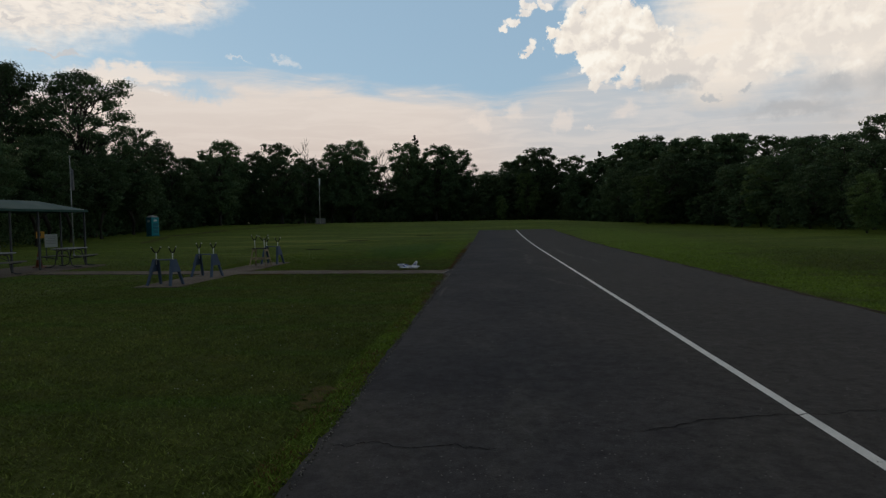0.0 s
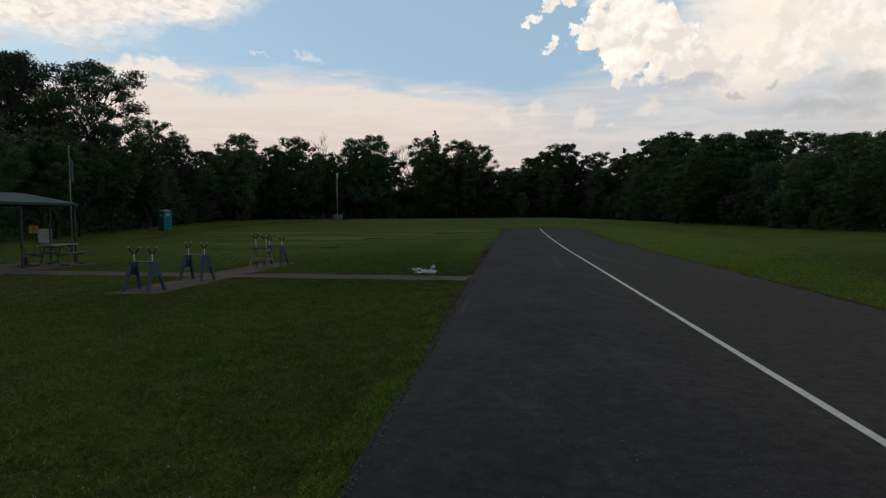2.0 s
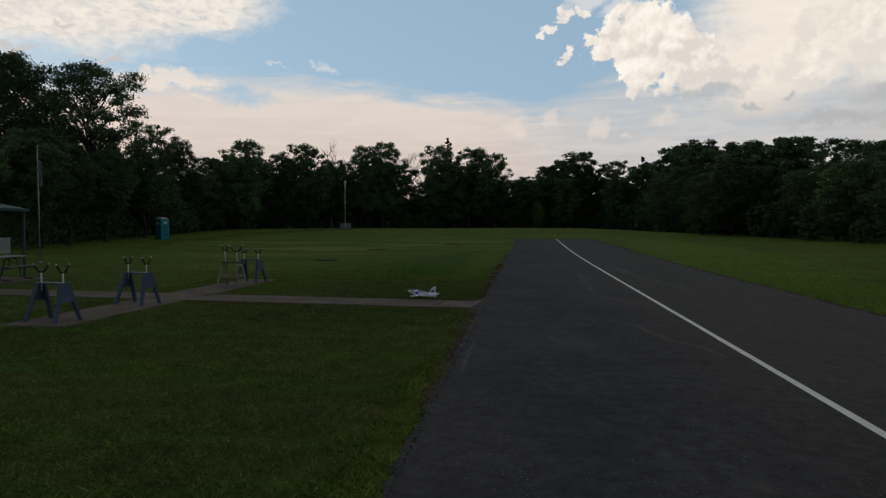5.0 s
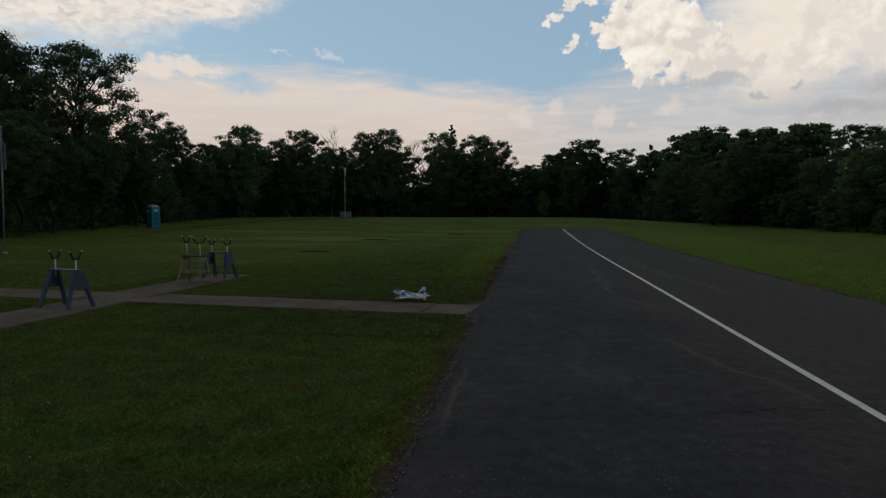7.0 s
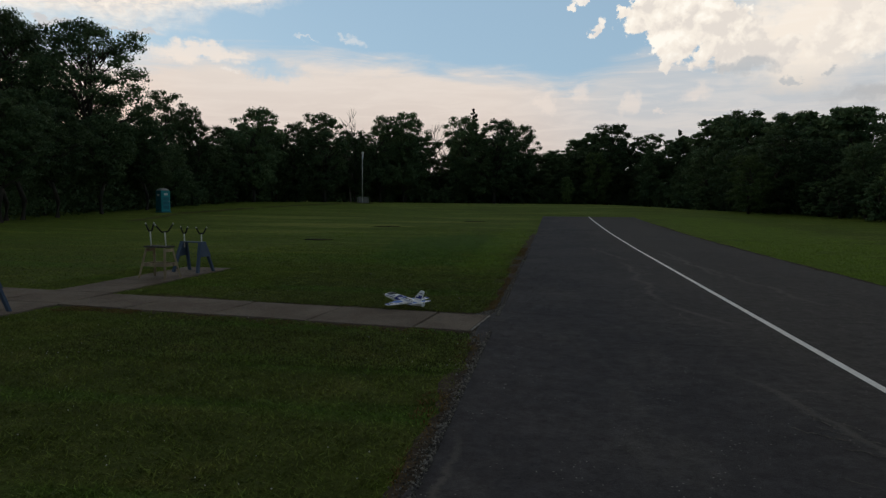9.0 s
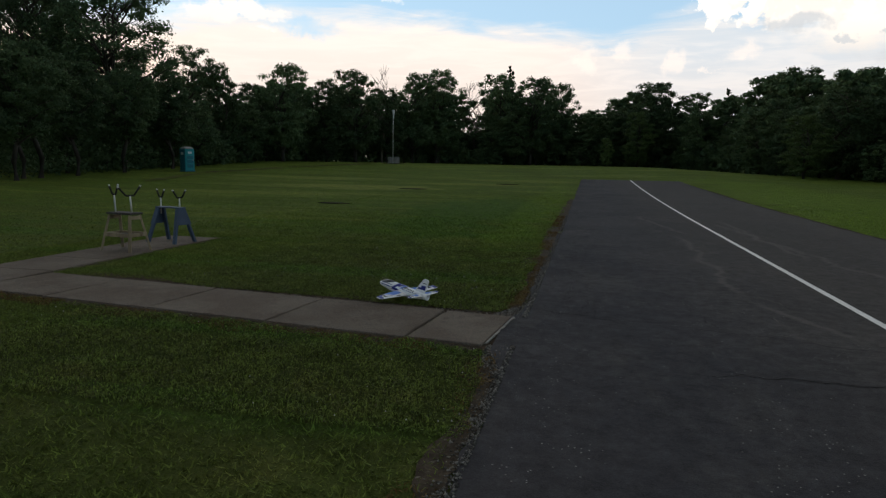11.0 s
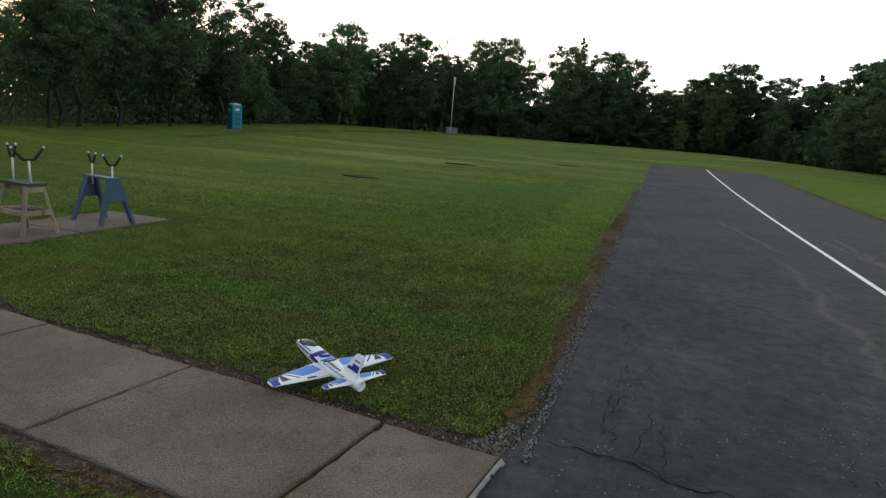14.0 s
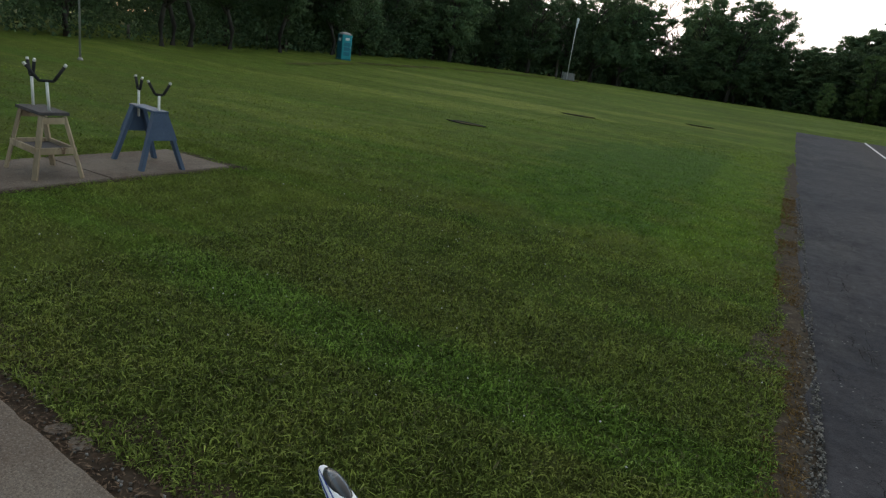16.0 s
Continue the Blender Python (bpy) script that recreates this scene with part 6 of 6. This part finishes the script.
def build_gravel():
    rng = np.random.RandomState(8)
    base = np.array([(1, 0, 0), (-1, 0, 0), (0, 1, 0), (0, -1, 0), (0, 0, 1), (0, 0, -1)], float)
    tri = np.array([(0, 2, 4), (2, 1, 4), (1, 3, 4), (3, 0, 4), (2, 0, 5), (1, 2, 5), (3, 1, 5), (0, 3, 5)])
    co, fs = [], []
    n = 0
    for k in range(9000):
        y = rng.uniform(-6, 30) if k % 2 else rng.uniform(9, 19)
        x = 0.05 - abs(rng.normal(0, 0.06))
        if k % 7 == 0:
            y = 15.15 + abs(rng.normal(0, 0.28))
            x = 0.03 - rng.uniform(0, 1) * max(0.08, 0.42 - (y - 15.15) * 0.5)
        if k % 11 == 1:
            y = 13.95 - abs(rng.normal(0, 0.35))
            x = 0.02 - rng.uniform(0, 0.24)
        if k % 24 == 0:
            u, s = rng.uniform(0, 5), NORTH * (0.66 + abs(rng.normal(0, 0.07)))
            x, y = w_at(u, s)
        elif 13.95 < y < 15.12:
            continue
        r = rng.uniform(0.004, 0.012) * (1.6 if rng.rand() < 0.06 else 1)
        c = base * r * rng.uniform(0.6, 1.3, (6, 3)) + (x, y, ground_z(x, y) + (0.024 if x > 0 else 0.012))
        co.append(c)
        fs.append(tri + 6 * n)
        n += 1
    tagged(new("gravel", mesh_np("gravel", np.concatenate(co), np.concatenate(fs), M_GRIT)), "loose grey grit along the edge of the tar", "gravel", kind="stuff")


build_gravel()


def build_grass(name, label, zone, density, high, wide, seed, margin=1.0, extra=None, material=None):
    """Single blades of turf over a stretch of the lawn."""
    x0, x1, y0, y1 = zone
    rng = np.random.RandomState(seed)
    count = int((x1 - x0) * (y1 - y0) * density)
    p = np.column_stack([rng.uniform(x0, x1, count), rng.uniform(y0, y1, count)])
    keep = np.array([free_of_hard_ground(x, y, margin) and (extra is None or extra(x, y)) for x, y in p])
    p = p[keep]
    count = len(p)
    z = np.array([ground_z(x, y) for x, y in p])
    tuft = np.array([noise.noise((x * 2.2, y * 2.2, 3.0)) + 0.9 * noise.noise((x * 13, y * 13, 1.0)) for x, y in p])
    h = high * (0.55 + 0.9 * rng.rand(count)) * np.maximum(0.3, 1 + 0.8 * tuft)
    a, b = rng.uniform(0, 2 * np.pi, count), rng.uniform(0, 2 * np.pi, count)
    lean = h * rng.uniform(0.3, 1.9, count)
    w = wide * (0.6 + 0.8 * rng.rand(count))
    foot = np.column_stack([p, z])
    side = np.column_stack([np.cos(a) * w, np.sin(a) * w, np.zeros(count)])
    bow = np.column_stack([np.cos(b) * lean * 0.30, np.sin(b) * lean * 0.30, h * 0.75])
    tip = foot + np.column_stack([np.cos(b) * lean, np.sin(b) * lean, h * rng.uniform(0.55, 1.0, count)])
    if material is M_BLADE_SOFT:
        co, k = np.stack([foot + side, tip, foot - side], 1).reshape(-1, 3), 3
    else:
        co, k = np.stack([foot, foot + bow + side, tip, foot + bow - side], 1).reshape(-1, 3), 4
    me = mesh_np(name, co, np.arange(count * k).reshape(-1, k), material or M_BLADE)
    tagged(new(name, me), label, "grass", kind="stuff")


fade = np.random.RandomState(40)


def thins(x, y):
    """Fewer and fewer blades towards the distance, so that turf takes over without a seam."""
    d = math.hypot(x - 1.0, (y - 6.0) * 0.8)
    return fade.rand() < min(1.0, math.exp(-(d - 11.0) / 7.0))


TURF = "short mown green grass with dry blades"
build_grass("grass", TURF, (-5.0, -0.02, 14.0, 19.0), 9000, 0.032, 0.0040, 1)
build_grass("grass", TURF, (-5.0, -0.02, 11.8, 14.0), 6500, 0.030, 0.0038, 10)
build_grass("grass", TURF, (-9.5, -5.0, 11.8, 21.5), 3600, 0.028, 0.0058, 7, 1.0, None, M_BLADE_SOFT)
build_grass("grass", TURF, (-5.0, -0.02, 19.0, 21.5), 4500, 0.028, 0.0044, 8)
build_grass("grass", TURF, (-9.5, -0.02, -4.0, 11.8), 1800, 0.028, 0.0066, 2, 1.0, None, M_BLADE_SOFT)
clump = np.random.RandomState(41)


def in_clumps(x, y):
    """Uneven tufts, densest against the tar."""
    return clump.rand() < (0.5 + 1.3 * noise.noise((x * 3.0, y * 2.0, 8.0))) * max(0.0, 1.0 + x / 0.7)


build_grass("grass", "longer lush green grass tufts along the tar", (-0.9, 0.03, -3.6, 8.5), 3000, 0.042, 0.008, 21, 0.3, in_clumps, M_BLADE_SOFT)
build_grass("grass", "short mown green grass further off", (-26.0, -9.5, 0.0, 40.0), 300, 0.034, 0.012, 3, 1.0, thins, M_BLADE_SOFT)
build_grass("grass", "short mown green grass further off", (-9.5, -0.02, 21.5, 45.0), 1300, 0.032, 0.009, 4, 1.0, thins, M_BLADE_SOFT)
build_grass("grass", "short mown green grass beyond the tar", (RUN_W, RUN_W + 10.0, 0.0, 40.0), 400, 0.036, 0.010, 6, 1.0, thins, M_BLADE_SOFT)


def withered(x, y):
    """Where dead blades stand between turf and tar."""
    if not free_of_hard_ground(x, y, 0.15):
        return False
    return noise.noise((x * 1.5, y * 1.1, 9.0)) > -0.2


build_grass("dead_grass", "dry brown blades along the tar's edge", (-0.30, 0.05, 15.4, 30.0), 3200, 0.024, 0.0040, 21, 0.3, withered, M_STRAW)
build_grass("dead_grass", "dry brown blades along the tar's edge", (-0.30, -0.03, -3.0, 13.8), 900, 0.030, 0.0050, 22, 0.3, withered, M_STRAW)


def beside_walk(x, y):
    """A fringe of dead blades along the southern edge of the walk."""
    u, v = walk_coords(x, y)
    return 0.62 < -v * NORTH < 0.98 + 0.25 * noise.noise((u * 1.3, 0.0, 2.0)) and noise.noise((x * 2.0, y * 2.0, 6.0)) > -0.15


build_grass("dead_grass", "dry brown blades along the walk", (-7.0, -0.2, 13.3, 15.2), 5200, 0.024, 0.0042, 27, 0.3, beside_walk, M_STRAW)


def build_litter():
    """Dry leaf scraps and crumbs on the bare soil along the walk."""
    rng = np.random.RandomState(31)
    count = 9000
    u, s = rng.uniform(-0.3, 6.6, count), 0.60 + np.abs(rng.normal(0.02, 0.16, count))
    s[::3] *= -1
    p = np.array([w_at(a, NORTH * b) for a, b in zip(u, s)])
    r = rng.uniform(0.004, 0.020, count)
    a = rng.uniform(0, 2 * np.pi, count)
    d = np.column_stack([np.cos(a), np.sin(a), rng.uniform(-0.35, 0.35, count)]) * r[:, None]
    e = np.column_stack([-np.sin(a), np.cos(a), rng.uniform(-0.35, 0.35, count)]) * (r * 0.28)[:, None]
    c = np.column_stack([p, np.full(count, 0.013) + 0.006 * rng.rand(count)])
    co = np.stack([c - d, c + e, c + d, c - e], 1).reshape(-1, 3)
    tagged(new("leaf_litter", mesh_np("leaf_litter", co, np.arange(count * 4).reshape(-1, 4), M_LITTER)), "brown leaf scraps on the bare soil along the walk", "litter", kind="stuff")


build_litter()

for n, (u, s, r) in enumerate(((2.98, 0.72, 0.070), (3.14, 0.71, 0.065))):
    rng = random.Random(50 + n)
    x, y = w_at(u, NORTH * s)
    shard = thing("concrete_shard", pose(x, y, 0.006, 2, 2, 40 * n), "flat grey shard of broken concrete on soil", "rubble", "shards along the walk")
    ring = [(math.cos(2 * math.pi * k / 7) * r * rng.uniform(0.7, 1.15), math.sin(2 * math.pi * k / 7) * r * 0.7 * rng.uniform(0.7, 1.15)) for k in range(7)]
    part("piece", prism(bmesh.new(), ring, 0.014, Matrix()), M_CONCRETE, shard)


def build_clover():
    rng = np.random.RandomState(12)
    base = np.array([(1, 0, 0), (-1, 0, 0), (0, 1, 0), (0, -1, 0), (0, 0, 1), (0, 0, -1)], float)
    tri = np.array([(0, 2, 4), (2, 1, 4), (1, 3, 4), (3, 0, 4), (2, 0, 5), (1, 2, 5), (3, 1, 5), (0, 3, 5)])
    co, fs, n = [], [], 0
    for _ in range(1000):
        x, y = rng.uniform(-7, -0.1), rng.uniform(-4, 22)
        if not free_of_hard_ground(x, y, 1.2) or noise.noise((x * 0.5, y * 0.5, 8.0)) < 0.02:
            continue
        co.append(base * rng.uniform(0.004, 0.008) + (x, y, 0.04 + 0.015 * rng.rand()))
        fs.append(tri + 6 * n)
        n += 1
    tagged(new("clover_flowers", mesh_np("clover_flowers", np.concatenate(co), np.concatenate(fs), M_FLOWER)), "tiny white clover heads in the grass", "clover", kind="stuff")


build_clover()
